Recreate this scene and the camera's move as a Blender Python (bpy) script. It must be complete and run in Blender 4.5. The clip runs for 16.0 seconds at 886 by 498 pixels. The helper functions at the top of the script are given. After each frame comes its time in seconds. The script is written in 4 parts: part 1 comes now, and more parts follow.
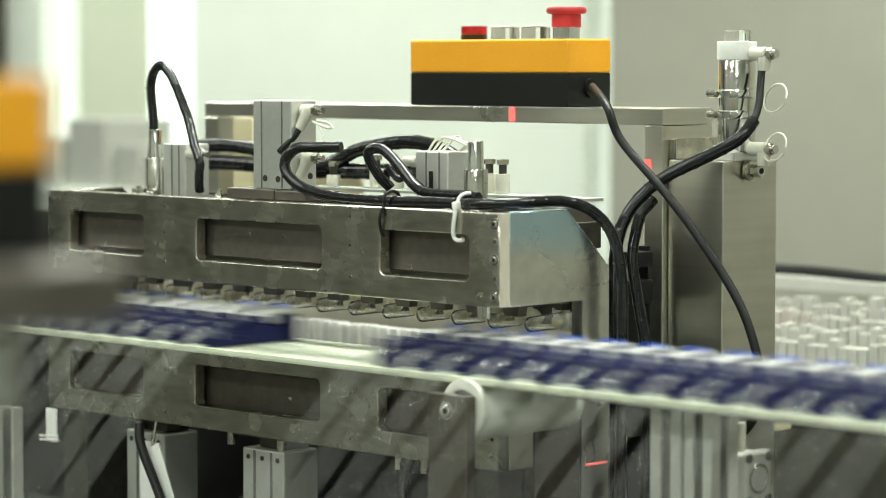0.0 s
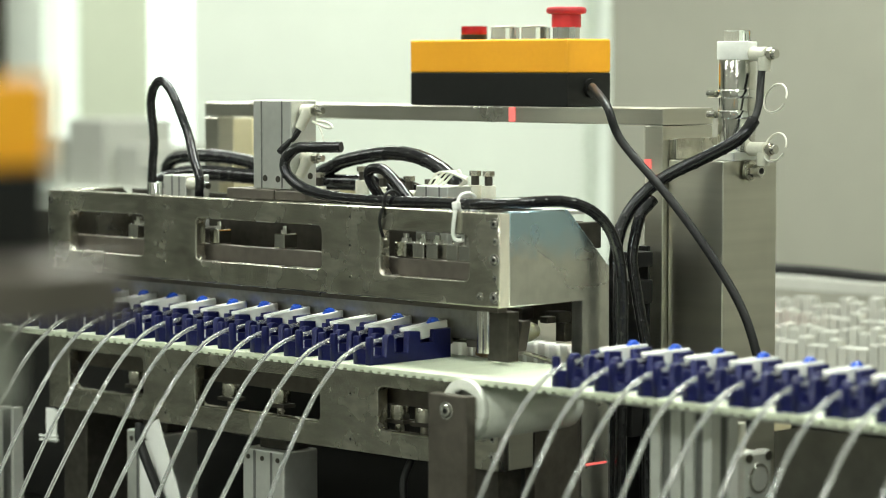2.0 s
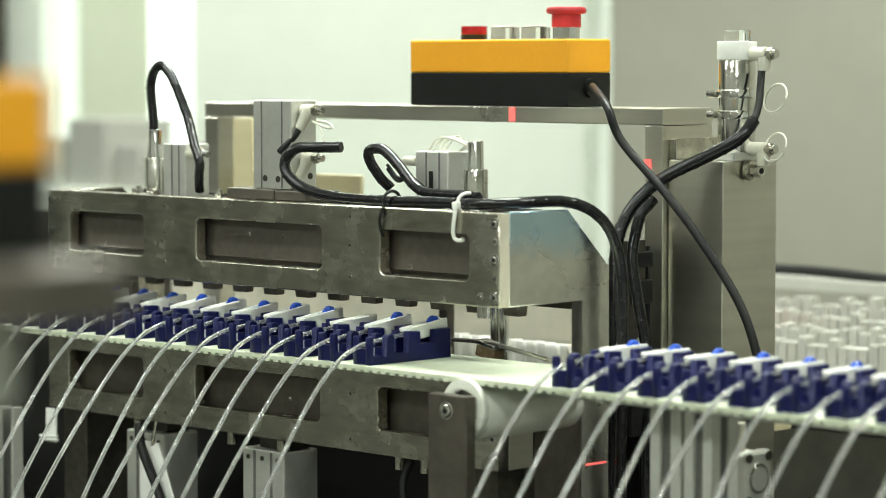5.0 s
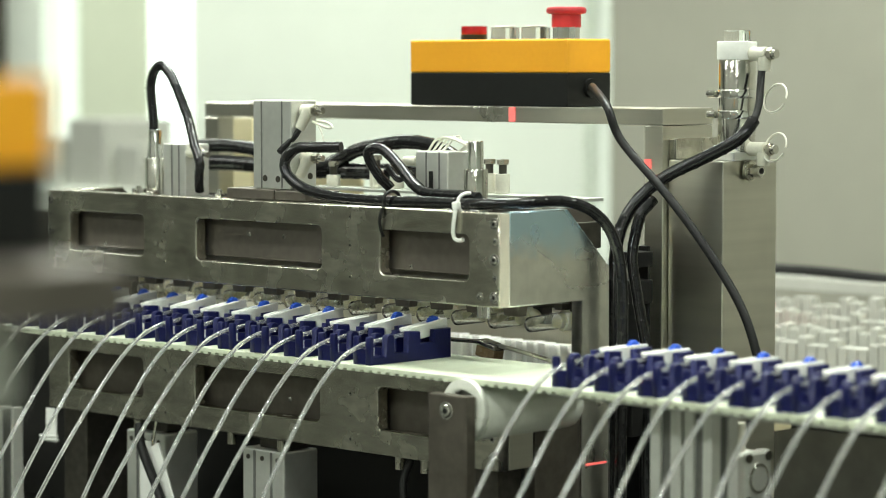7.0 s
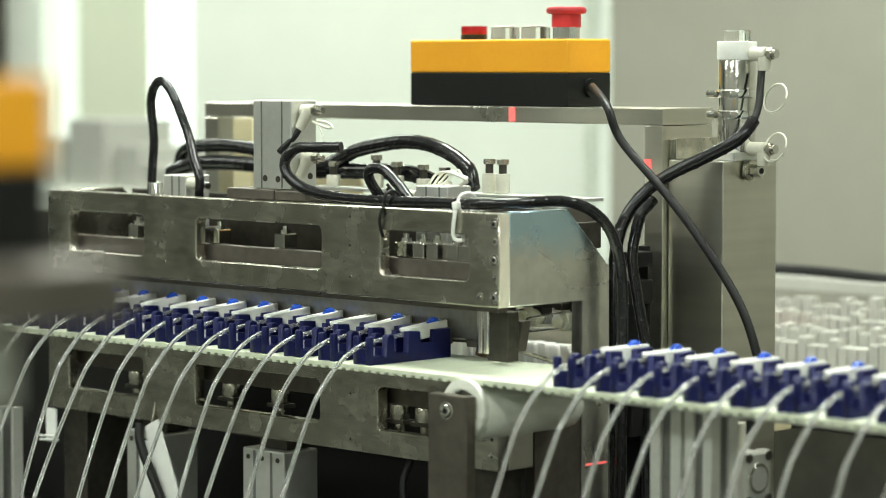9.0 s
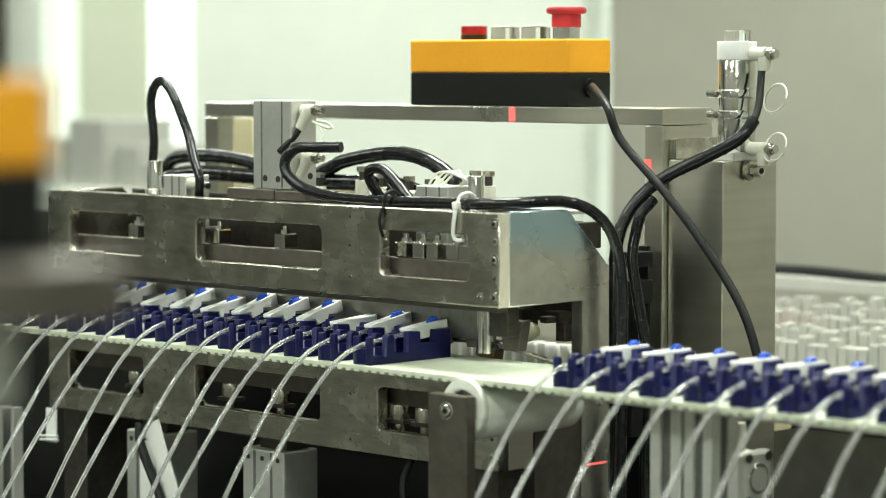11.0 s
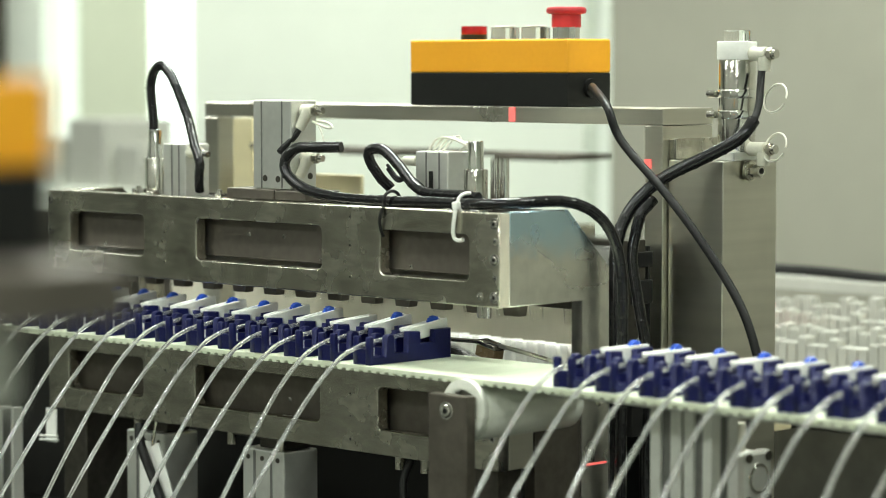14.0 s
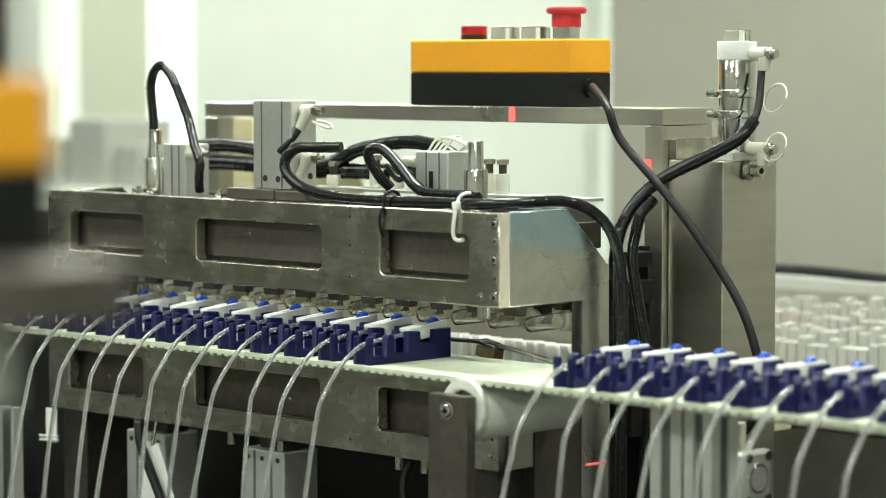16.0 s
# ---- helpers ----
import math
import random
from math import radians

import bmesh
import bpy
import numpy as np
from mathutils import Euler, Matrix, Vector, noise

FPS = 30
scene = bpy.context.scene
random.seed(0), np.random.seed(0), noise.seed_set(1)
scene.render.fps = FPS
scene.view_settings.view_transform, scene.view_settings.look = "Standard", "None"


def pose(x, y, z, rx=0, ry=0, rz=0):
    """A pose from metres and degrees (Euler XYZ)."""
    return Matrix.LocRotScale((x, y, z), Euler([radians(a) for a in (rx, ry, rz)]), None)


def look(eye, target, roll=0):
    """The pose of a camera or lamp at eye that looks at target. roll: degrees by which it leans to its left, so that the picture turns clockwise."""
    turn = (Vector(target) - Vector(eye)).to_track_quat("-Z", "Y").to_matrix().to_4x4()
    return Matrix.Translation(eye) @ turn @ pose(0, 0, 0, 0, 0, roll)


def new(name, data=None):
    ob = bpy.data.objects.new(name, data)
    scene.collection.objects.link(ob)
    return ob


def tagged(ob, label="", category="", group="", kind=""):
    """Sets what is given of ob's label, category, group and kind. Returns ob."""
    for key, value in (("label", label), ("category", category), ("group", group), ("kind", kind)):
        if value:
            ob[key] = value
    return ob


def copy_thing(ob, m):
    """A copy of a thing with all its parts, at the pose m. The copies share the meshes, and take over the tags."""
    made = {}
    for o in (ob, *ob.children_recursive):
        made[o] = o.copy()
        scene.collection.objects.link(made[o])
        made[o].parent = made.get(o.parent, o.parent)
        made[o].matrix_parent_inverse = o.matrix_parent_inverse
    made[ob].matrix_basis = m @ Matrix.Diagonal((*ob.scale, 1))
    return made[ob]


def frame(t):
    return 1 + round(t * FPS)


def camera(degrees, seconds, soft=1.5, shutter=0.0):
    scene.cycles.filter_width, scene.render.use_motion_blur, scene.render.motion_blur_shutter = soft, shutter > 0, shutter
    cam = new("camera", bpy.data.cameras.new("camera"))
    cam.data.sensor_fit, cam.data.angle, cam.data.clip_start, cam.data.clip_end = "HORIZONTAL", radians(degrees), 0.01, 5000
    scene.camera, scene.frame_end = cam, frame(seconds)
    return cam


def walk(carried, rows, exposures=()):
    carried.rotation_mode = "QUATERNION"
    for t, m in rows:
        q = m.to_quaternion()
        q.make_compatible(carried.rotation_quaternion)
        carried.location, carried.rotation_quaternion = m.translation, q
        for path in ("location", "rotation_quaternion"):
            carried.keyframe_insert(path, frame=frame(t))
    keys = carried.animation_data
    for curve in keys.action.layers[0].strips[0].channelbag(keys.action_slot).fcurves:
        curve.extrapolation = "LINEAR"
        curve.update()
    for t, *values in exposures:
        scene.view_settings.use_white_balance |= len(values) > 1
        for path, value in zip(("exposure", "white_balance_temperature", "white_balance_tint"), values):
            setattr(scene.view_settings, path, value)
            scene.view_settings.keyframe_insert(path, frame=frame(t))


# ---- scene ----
# The origin is the lower front corner of the press frame; x runs along the conveyor, y away from the camera.
FLOOR = -1.02
EYE = Vector((1.6484, -1.7324, 0.2165))
AHEAD = Vector((-0.7027, 0.7082, -0.0680))
cam = camera(18.79, 16.0, soft=0.7, shutter=0.9)
cam.data.dof.use_dof = True
cam.data.dof.focus_distance = 2.58
cam.data.dof.aperture_fstop = 4.4
walk(cam, [(0, look(EYE, EYE + AHEAD)), (16.0, look(EYE, EYE + AHEAD))])

# ---- light ----
world = bpy.data.worlds.new("world")
scene.world = world
world.use_nodes = True
sky = world.node_tree.nodes.new("ShaderNodeTexSky")
sky.sky_type, sky.sun_disc, sky.sun_elevation, sky.sun_rotation = "NISHITA", False, radians(40), radians(-40)
back = world.node_tree.nodes["Background"]
world.node_tree.links.new(sky.outputs[0], back.inputs[0])
back.inputs[1].default_value = 0.12
scene.view_settings.exposure = 0.0


def area_lamp(name, x, y, z, sx, sy, watts, colour, rot=(0, 0, 0)):
    data = bpy.data.lights.new(name, "AREA")
    data.shape, data.size, data.size_y, data.energy, data.color = "RECTANGLE", sx, sy, watts, colour
    lamp = new(name, data)
    lamp.matrix_world = pose(x, y, z, *rot)
    return lamp


CEIL = 1.75
# unseen ceiling lamps, added to fill the clamps, the press gap and the racks
LIGHTS = [(-0.6, 0.9), (-0.4, 0.45), (-0.6, -1.2), (1.6, 0.9), (1.6, -1.2), (-2.8, 1.6), (-3.2, -1.2), (-4.6, 1.6), (0.4, -3.4), (-2.2, -3.4), (3.0, -3.4)]
WATTS = [26, 45, 22, 26, 22, 26, 22, 26, 39, 39, 39]
for (lx, ly), watts in zip(LIGHTS, WATTS):
    area_lamp("ceiling_lamp", lx, ly, CEIL - 0.09, 1.15, 0.28, watts, (0.93, 1.0, 0.90))

# ---- materials ----


def material(name, colour, rough=0.5, metal=0.0, vary=0.15, scale=40.0, bump=0.0, bump_scale=200.0, stretch=(1, 1, 1),
             rough_vary=0.1, tint=None, **extra):
    """A principled surface with grain at two scales."""
    m = bpy.data.materials.new(name)
    m.use_nodes = True
    nodes, links = m.node_tree.nodes, m.node_tree.links
    shader = nodes["Principled BSDF"]
    coord = nodes.new("ShaderNodeTexCoord")
    mapping = nodes.new("ShaderNodeMapping")
    mapping.inputs["Scale"].default_value = stretch
    links.new(coord.outputs["Object"], mapping.inputs["Vector"])
    fine, broad = nodes.new("ShaderNodeTexNoise"), nodes.new("ShaderNodeTexNoise")
    fine.inputs["Scale"].default_value, broad.inputs["Scale"].default_value = scale * 6, scale
    fine.inputs["Detail"].default_value = broad.inputs["Detail"].default_value = 4
    links.new(mapping.outputs[0], fine.inputs["Vector"])
    links.new(coord.outputs["Object"], broad.inputs["Vector"])
    both = nodes.new("ShaderNodeMath")
    both.operation = "ADD"
    links.new(fine.outputs["Fac"], both.inputs[0])
    links.new(broad.outputs["Fac"], both.inputs[1])
    ramp = nodes.new("ShaderNodeMapRange")
    ramp.inputs["From Min"].default_value, ramp.inputs["From Max"].default_value = 0.7, 1.3
    links.new(both.outputs[0], ramp.inputs["Value"])
    mix = nodes.new("ShaderNodeMix")
    mix.data_type = "RGBA"
    dark = tuple(c * (1 - vary) for c in colour)
    light = tint or tuple(min(1, c * (1 + vary)) for c in colour)
    mix.inputs["A"].default_value, mix.inputs["B"].default_value = (*dark, 1), (*light, 1)
    links.new(ramp.outputs[0], mix.inputs["Factor"])
    links.new(mix.outputs["Result"], shader.inputs["Base Color"])
    gloss = nodes.new("ShaderNodeMapRange")
    gloss.inputs["To Min"].default_value = max(0.02, rough - rough_vary)
    gloss.inputs["To Max"].default_value = min(1, rough + rough_vary)
    links.new(broad.outputs["Fac"], gloss.inputs["Value"])
    links.new(gloss.outputs[0], shader.inputs["Roughness"])
    shader.inputs["Metallic"].default_value = metal
    for key, value in extra.items():
        shader.inputs[key.replace("_", " ")].default_value = value
    if bump:
        relief, grain = nodes.new("ShaderNodeBump"), nodes.new("ShaderNodeTexNoise")
        grain.inputs["Scale"].default_value, grain.inputs["Detail"].default_value = bump_scale, 3
        links.new(mapping.outputs[0], grain.inputs["Vector"])
        relief.inputs["Strength"].default_value, relief.inputs["Distance"].default_value = bump, 0.001
        links.new(grain.outputs["Fac"], relief.inputs["Height"])
        links.new(relief.outputs[0], shader.inputs["Normal"])
    return m


def glow(name, colour, strength):
    m = bpy.data.materials.new(name)
    m.use_nodes = True
    shader = m.node_tree.nodes["Principled BSDF"]
    shader.inputs["Base Color"].default_value = shader.inputs["Emission Color"].default_value = (*colour, 1)
    shader.inputs["Emission Strength"].default_value = strength
    return m


STEEL = material("nickel_plated_steel", (0.53, 0.51, 0.44), 0.26, 1.0, 0.27, 26, 0.03, 350, (0.3, 1, 1), 0.09)
STEEL_BRIGHT = material("polished_steel", (0.72, 0.71, 0.66), 0.16, 1.0, 0.08, 20, 0.05, 300)
# paler steel with a warm reflection put into its colour
EDGE_GLEAM = material("pale_reflection_steel", (0.88, 0.82, 0.68), 0.38, 0.35, 0.08, 40, 0.05, 300, (1, 1, 0.2))
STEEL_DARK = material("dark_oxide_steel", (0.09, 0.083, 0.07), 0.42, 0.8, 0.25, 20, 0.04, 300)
STEEL_BROWN = material("brown_hardened_steel", (0.165, 0.147, 0.125), 0.45, 0.7, 0.15, 16, 0.04, 300)
DARK_PLATE = material("dark_brown_steel_plate", (0.135, 0.12, 0.10), 0.42, 0.7, 0.2, 16, 0.04, 300)
BRUSHED = material("brushed_stainless", (0.70, 0.68, 0.60), 0.30, 1.0, 0.15, 9, 0.03, 250, (0.05, 0.05, 1.0), 0.08)
ALU = material("anodised_aluminium", (0.70, 0.71, 0.67), 0.38, 0.75, 0.06, 20, 0.06, 400)
ALU_PALE = material("pale_anodised_aluminium", (0.84, 0.85, 0.80), 0.42, 0.35, 0.05, 20, 0.06, 400)
# darker copy of the aluminium, with the grooves' shade in its colour
ALU_SHADE = material("groove_shadow_aluminium", (0.22, 0.22, 0.21), 0.5, 0.6, 0.1, 30)
RUBBER = material("black_cable_jacket", (0.010, 0.010, 0.010), 0.42, 0.0, 0.3, 60, 0.1, 300, Specular_IOR_Level=0.3)
JAW = material("grey_press_jaw", (0.40, 0.39, 0.34), 0.34, 1.0, 0.15, 20, 0.04, 300)
WRAP = material("black_spiral_wrap", (0.010, 0.010, 0.011), 0.16, 0.0, 0.3, 60, 0.05, 200)
BLACK = material("black_plastic", (0.010, 0.0105, 0.010), 0.38, 0.0, 0.2, 60, 0.25, 900, Specular_IOR_Level=0.32)
ORANGE = material("orange_plastic", (1.0, 0.44, 0.02), 0.42, 0.0, 0.04, 30, 0.2, 900)
RED = material("red_plastic", (0.52, 0.035, 0.045), 0.35, 0.0, 0.08, 60)
RED_LENS = material("dark_red_lens", (0.30, 0.012, 0.018), 0.15, 0.0, 0.15, 60)
CHROME = material("chrome", (0.85, 0.85, 0.82), 0.08, 1.0, 0.03, 60)
BLUE = material("navy_blue_plastic", (0.007, 0.0095, 0.074), 0.40, 0.0, 0.18, 60, 0.12, 500, Specular_IOR_Level=0.28)
WHEEL_BLUE = material("bright_blue_plastic", (0.02, 0.10, 0.62), 0.35, 0.0, 0.08, 90)
WHITE = material("white_plastic", (0.88, 0.89, 0.85), 0.38, 0.0, 0.03, 60, 0.05, 500)
BELT = material("pale_green_belt", (0.64, 0.69, 0.54), 0.55, 0.0, 0.06, 18, 0.1, 500, (1, 0.15, 1))
NYLON = material("white_nylon_roller", (0.74, 0.76, 0.68), 0.38, 0.0, 0.05, 30)
CREAM = material("cream_rubber", (0.88, 0.84, 0.64), 0.36, 0.0, 0.10, 80, Subsurface_Weight=0.75, Subsurface_Radius=(1.0, 0.95, 0.7), Subsurface_Scale=0.012)
FITTING = material("ivory_fitting", (0.66, 0.65, 0.55), 0.40, 0.0, 0.06, 80)
CABLE_WHITE = material("white_cable", (0.72, 0.71, 0.62), 0.42, 0.0, 0.05, 80)
TUBING = material("clear_tubing", (0.93, 0.94, 0.92), 0.07, 0.0, 0.02, 80, rough_vary=0.04, Transmission_Weight=0.80, IOR=1.40)
CLEAR = material("clear_plastic", (0.95, 0.95, 0.92), 0.06, 0.0, 0.01, 60, rough_vary=0.03, Transmission_Weight=0.97, IOR=1.46)
CHAMBER = material("clear_chamber_wall", (0.99, 0.985, 0.95), 0.03, 0.0, 0.01, 60, rough_vary=0.01, Transmission_Weight=0.97, IOR=1.10, Coat_Weight=0.9)
WALL_GREY = material("grey_wall_paint", (0.24, 0.24, 0.215), 0.6, 0.0, 0.04, 2, 0.05, 200)
CREAM_BOARD = material("cream_board", (0.74, 0.66, 0.42), 0.5, 0.0, 0.04, 12)
AMBER = material("amber_plastic", (0.16, 0.11, 0.06), 0.25, 0.0, 0.2, 60)
TOOTH_WHITE = material("translucent_white_plastic", (0.86, 0.86, 0.80), 0.45, 0.0, 0.04, 60, Subsurface_Weight=0.8, Subsurface_Radius=(1.0, 1.0, 0.95), Subsurface_Scale=0.02)
RACK_WHITE = material("white_rack", (0.50, 0.50, 0.455), 0.5, 0.0, 0.05, 20)
RACK_BEIGE = material("beige_panel", (0.66, 0.63, 0.53), 0.45, 0.0, 0.05, 8)
TABLE_GREY = material("grey_green_table", (0.10, 0.10, 0.083), 0.25, 0.3, 0.2, 5)
MACHINE_DARK = material("dark_machine_panel", (0.012, 0.0115, 0.0105), 0.5, 0.2, 0.3, 6)
WALL_PALE = material("pale_wall_paint", (0.80, 0.84, 0.76), 0.6, 0.0, 0.02, 2, 0.05, 200)
WALL_BEIGE = material("beige_partition", (0.315, 0.308, 0.256), 0.6, 0.0, 0.04, 2, 0.05, 200)
FLOOR_GREY = material("grey_epoxy_floor", (0.10, 0.105, 0.09), 0.3, 0.0, 0.08, 3)
CEIL_WHITE = material("white_ceiling_paint", (0.80, 0.80, 0.77), 0.8, 0.0, 0.03, 4)
BLIND = material("pale_blind", (0.66, 0.70, 0.55), 0.7, 0.0, 0.03, 6)
LAMP_GLOW = glow("lamp_diffuser", (1.0, 0.98, 0.9), 3.0)
RED_GLOW = glow("red_indicator", (1.0, 0.05, 0.05), 4.0)
# glow for painted light spots on steel, no lamp of its own
RED_SPOT = glow("red_beam_spot", (1.0, 0.16, 0.14), 0.7)
DAY_GLOW = glow("bright_outdoors", (0.93, 1.0, 0.97), 1.02)

# ---- building helpers ----


def thing(name, loc, label, category, group="", kind=""):
    ob = new(name)
    ob.empty_display_size = 0.02
    ob.location = loc
    return tagged(ob, label, category, group, kind)


def whole(ob):
    """Where a part's parents lie, all unturned while building."""
    at = Vector((0, 0, 0))
    while ob:
        at += ob.location
        ob = ob.parent
    return at


def part(name, bm, mat, parent=None, label="", smooth=False, at=None):
    """Links a bmesh, in world coordinates, as one mesh under a thing or part. at: the part's own origin."""
    mesh = bpy.data.meshes.new(name)
    at = Vector(at) if at else (whole(parent) if parent else Vector((0, 0, 0)))
    bm.transform(Matrix.Translation(-at))
    bmesh.ops.recalc_face_normals(bm, faces=bm.faces)
    bm.to_mesh(mesh)
    bm.free()
    mesh.materials.append(mat)
    if smooth:
        for f in mesh.polygons:
            f.use_smooth = True
        mesh.set_sharp_from_angle(angle=radians(40))
    ob = new(name, mesh)
    ob.parent = parent
    ob.location = at - whole(parent) if parent else at
    return tagged(ob, label)


def solo(name, bm, mat, label, category, group="", kind="", smooth=False, at=None):
    return tagged(part(name, bm, mat, None, "", smooth, at), label, category, group, kind)


def box(x0, x1, y0, y1, z0, z1, bevel=0.0008, bm=None):
    out = bm or bmesh.new()
    one = bmesh.new()
    bmesh.ops.create_cube(one, size=1)
    one.transform(Matrix.Translation(((x0 + x1) / 2, (y0 + y1) / 2, (z0 + z1) / 2)) @ Matrix.Diagonal((x1 - x0, y1 - y0, z1 - z0, 1)))
    if bevel:
        bmesh.ops.bevel(one, geom=one.edges[:], offset=bevel, segments=2, affect="EDGES", profile=0.5)
    return join(out, one)


def join(out, one):
    mesh = bpy.data.meshes.new("join")
    one.to_mesh(mesh)
    one.free()
    out.from_mesh(mesh)
    bpy.data.meshes.remove(mesh)
    return out


def rod(p0, p1, r, r2=None, seg=20, bevel=0.0, bm=None):
    """A round bar from p0 to p1."""
    out = bm or bmesh.new()
    p0, p1 = Vector(p0), Vector(p1)
    one = bmesh.new()
    bmesh.ops.create_cone(one, cap_ends=True, segments=seg, radius1=r, radius2=r if r2 is None else r2, depth=(p1 - p0).length)
    if bevel:
        rim = [e for e in one.edges if abs(e.verts[0].co.z - e.verts[1].co.z) < 1e-6]
        bmesh.ops.bevel(one, geom=rim, offset=bevel, segments=2, affect="EDGES", profile=0.5)
    one.transform(Matrix.Translation((p0 + p1) / 2) @ (p1 - p0).to_track_quat("Z", "Y").to_matrix().to_4x4())
    return join(out, one)


def smooth_path(points, step=0.004):
    """A Catmull-Rom line through the points, cut into even steps."""
    p = [Vector(q) for q in points]
    p = [2 * p[0] - p[1]] + p + [2 * p[-1] - p[-2]]
    fine = []
    for i in range(1, len(p) - 2):
        n = max(6, int((p[i + 1] - p[i]).length / (step * 0.5)))
        for k in range(n):
            t = k / n
            a, b, c, d = p[i - 1], p[i], p[i + 1], p[i + 2]
            fine.append(0.5 * ((2 * b) + (c - a) * t + (2 * a - 5 * b + 4 * c - d) * t ** 2 + (3 * b - a - 3 * c + d) * t ** 3))
    fine.append(p[-2])
    out, gone = [fine[0]], 0.0
    for a, b in zip(fine, fine[1:]):
        gone += (b - a).length
        if gone >= step:
            out.append(b)
            gone = 0.0
    if (out[-1] - fine[-1]).length > step * 0.3:
        out.append(fine[-1])
    return out


def sweep(path, r, seg=12, bm=None, caps=True):
    """A hose along a path of close points; r: its radius, or a function of the point's number and the angle round it."""
    radius = r if callable(r) else lambda k, a: r
    bm = bm or bmesh.new()
    rings, side = [], None
    for i, q in enumerate(path):
        way = (path[min(i + 1, len(path) - 1)] - path[max(i - 1, 0)]).normalized()
        if side is None:
            side = way.cross(Vector((0.3, 0.2, 1))).normalized()
        side = (side - way * side.dot(way)).normalized()
        up = way.cross(side)
        rings.append([bm.verts.new(q + radius(i, a) * (math.cos(a) * side + math.sin(a) * up)) for a in (2 * math.pi * k / seg for k in range(seg))])
    for a, b in zip(rings, rings[1:]):
        for k in range(seg):
            bm.faces.new((a[k], a[(k + 1) % seg], b[(k + 1) % seg], b[k]))
    if caps:
        bm.faces.new(rings[0])
        bm.faces.new(rings[-1])
    return bm


def cable(points, r, label, parent=None, wrap=False, mat=None, name="cable", category="cable"):
    path = smooth_path(points, 0.003)
    holder = parent or thing(name, points[0], label, category)
    part("jacket", sweep(path, r, 12), mat or RUBBER, holder, smooth=True)
    if wrap:
        sleeve = smooth_path(points, 0.0012)
        turn = lambda k, a: (k * 0.0012 / 0.0135 + a / (2 * math.pi)) % 1
        part("spiral_wrap", sweep(sleeve, lambda k, a: r * (1.20 if turn(k, a) < 0.09 else 1.09), 16, caps=False), WRAP, holder, smooth=True)
    return holder


def sheet(outline, holes, thickness, bevel=0.0010):
    """A flat plate, in its own x-y plane, with rounded holes cut through it; outline and holes are lists of (x, y)."""
    data = bpy.data.curves.new("outline", "CURVE")
    data.dimensions, data.fill_mode, data.extrude, data.bevel_depth, data.bevel_resolution = "2D", "BOTH", thickness / 2 - bevel, bevel, 1
    data.offset = -bevel
    for ring in [outline, *holes]:
        line = data.splines.new("POLY")
        line.points.add(len(ring) - 1)
        for q, (x, y) in zip(line.points, ring):
            q.co = (x, y, 0, 1)
        line.use_cyclic_u = True
    ob = bpy.data.objects.new("outline", data)
    mesh = bpy.data.meshes.new_from_object(ob)
    bm = bmesh.new()
    bm.from_mesh(mesh)
    bpy.data.objects.remove(ob)
    bpy.data.meshes.remove(mesh)
    bmesh.ops.remove_doubles(bm, verts=bm.verts, dist=1e-6)
    return bm


def rounded(x0, x1, y0, y1, r, n=5):
    ring = []
    for cx, cy, a0 in ((x1 - r, y1 - r, 0), (x0 + r, y1 - r, 90), (x0 + r, y0 + r, 180), (x1 - r, y0 + r, 270)):
        ring += [(cx + r * math.cos(radians(a0 + 90 * k / n)), cy + r * math.sin(radians(a0 + 90 * k / n))) for k in range(n + 1)]
    return ring


FRONT = Matrix(((1, 0, 0, 0), (0, 0, -1, 0), (0, 1, 0, 0), (0, 0, 0, 1)))   # plate x-y to world x-z
SIDE = Matrix(((0, 0, 1, 0), (1, 0, 0, 0), (0, 1, 0, 0), (0, 0, 0, 1)))     # plate x-y to world y-z


def front_sheet(outline, holes, y0, y1):
    bm = sheet(outline, holes, y1 - y0, 0.0014)
    bm.transform(Matrix.Translation((0, (y0 + y1) / 2, 0)) @ FRONT)
    return bm


def side_sheet(outline, holes, x0, x1):
    bm = sheet(outline, holes, x1 - x0)
    bm.transform(Matrix.Translation(((x0 + x1) / 2, 0, 0)) @ SIDE)
    return bm


def cap_screw(x, z, y, r, parent, name="screw"):
    """A socket head screw in a bright counterbore, facing the front; dark discs paint the recesses' shade."""
    ob = part(name, rod((x, y + 0.002, z), (x, y - 0.0005, z), r * 1.3, seg=20, bevel=0.0002), CHROME, parent, smooth=True)
    part("recess", rod((x, y, z), (x, y - 0.0006, z), r * 1.12, seg=20), STEEL_DARK, ob)
    part("head", rod((x, y, z), (x, y - r * 0.35, z), r * 0.9, seg=16, bevel=r * 0.2), STEEL_BRIGHT, ob, smooth=True)
    part("socket", rod((x, y - r * 0.35, z), (x, y - r * 0.35 - 0.0002, z), r * 0.48, seg=6), BLACK, ob)
    return ob


def hole_mark(x, z, y, r, parent):
    """A small tapped hole: a bright rim paints its glint, an off-centre black disc its shade."""
    rim = part("hole", rod((x, y + 0.001, z), (x, y - 0.0003, z), r, seg=12), STEEL_BRIGHT, parent)
    part("bore", rod((x - r * 0.2, y, z + r * 0.2), (x - r * 0.2, y - 0.0005, z + r * 0.2), r * 0.52, seg=12), BLACK, rim)

# ---- the room ----


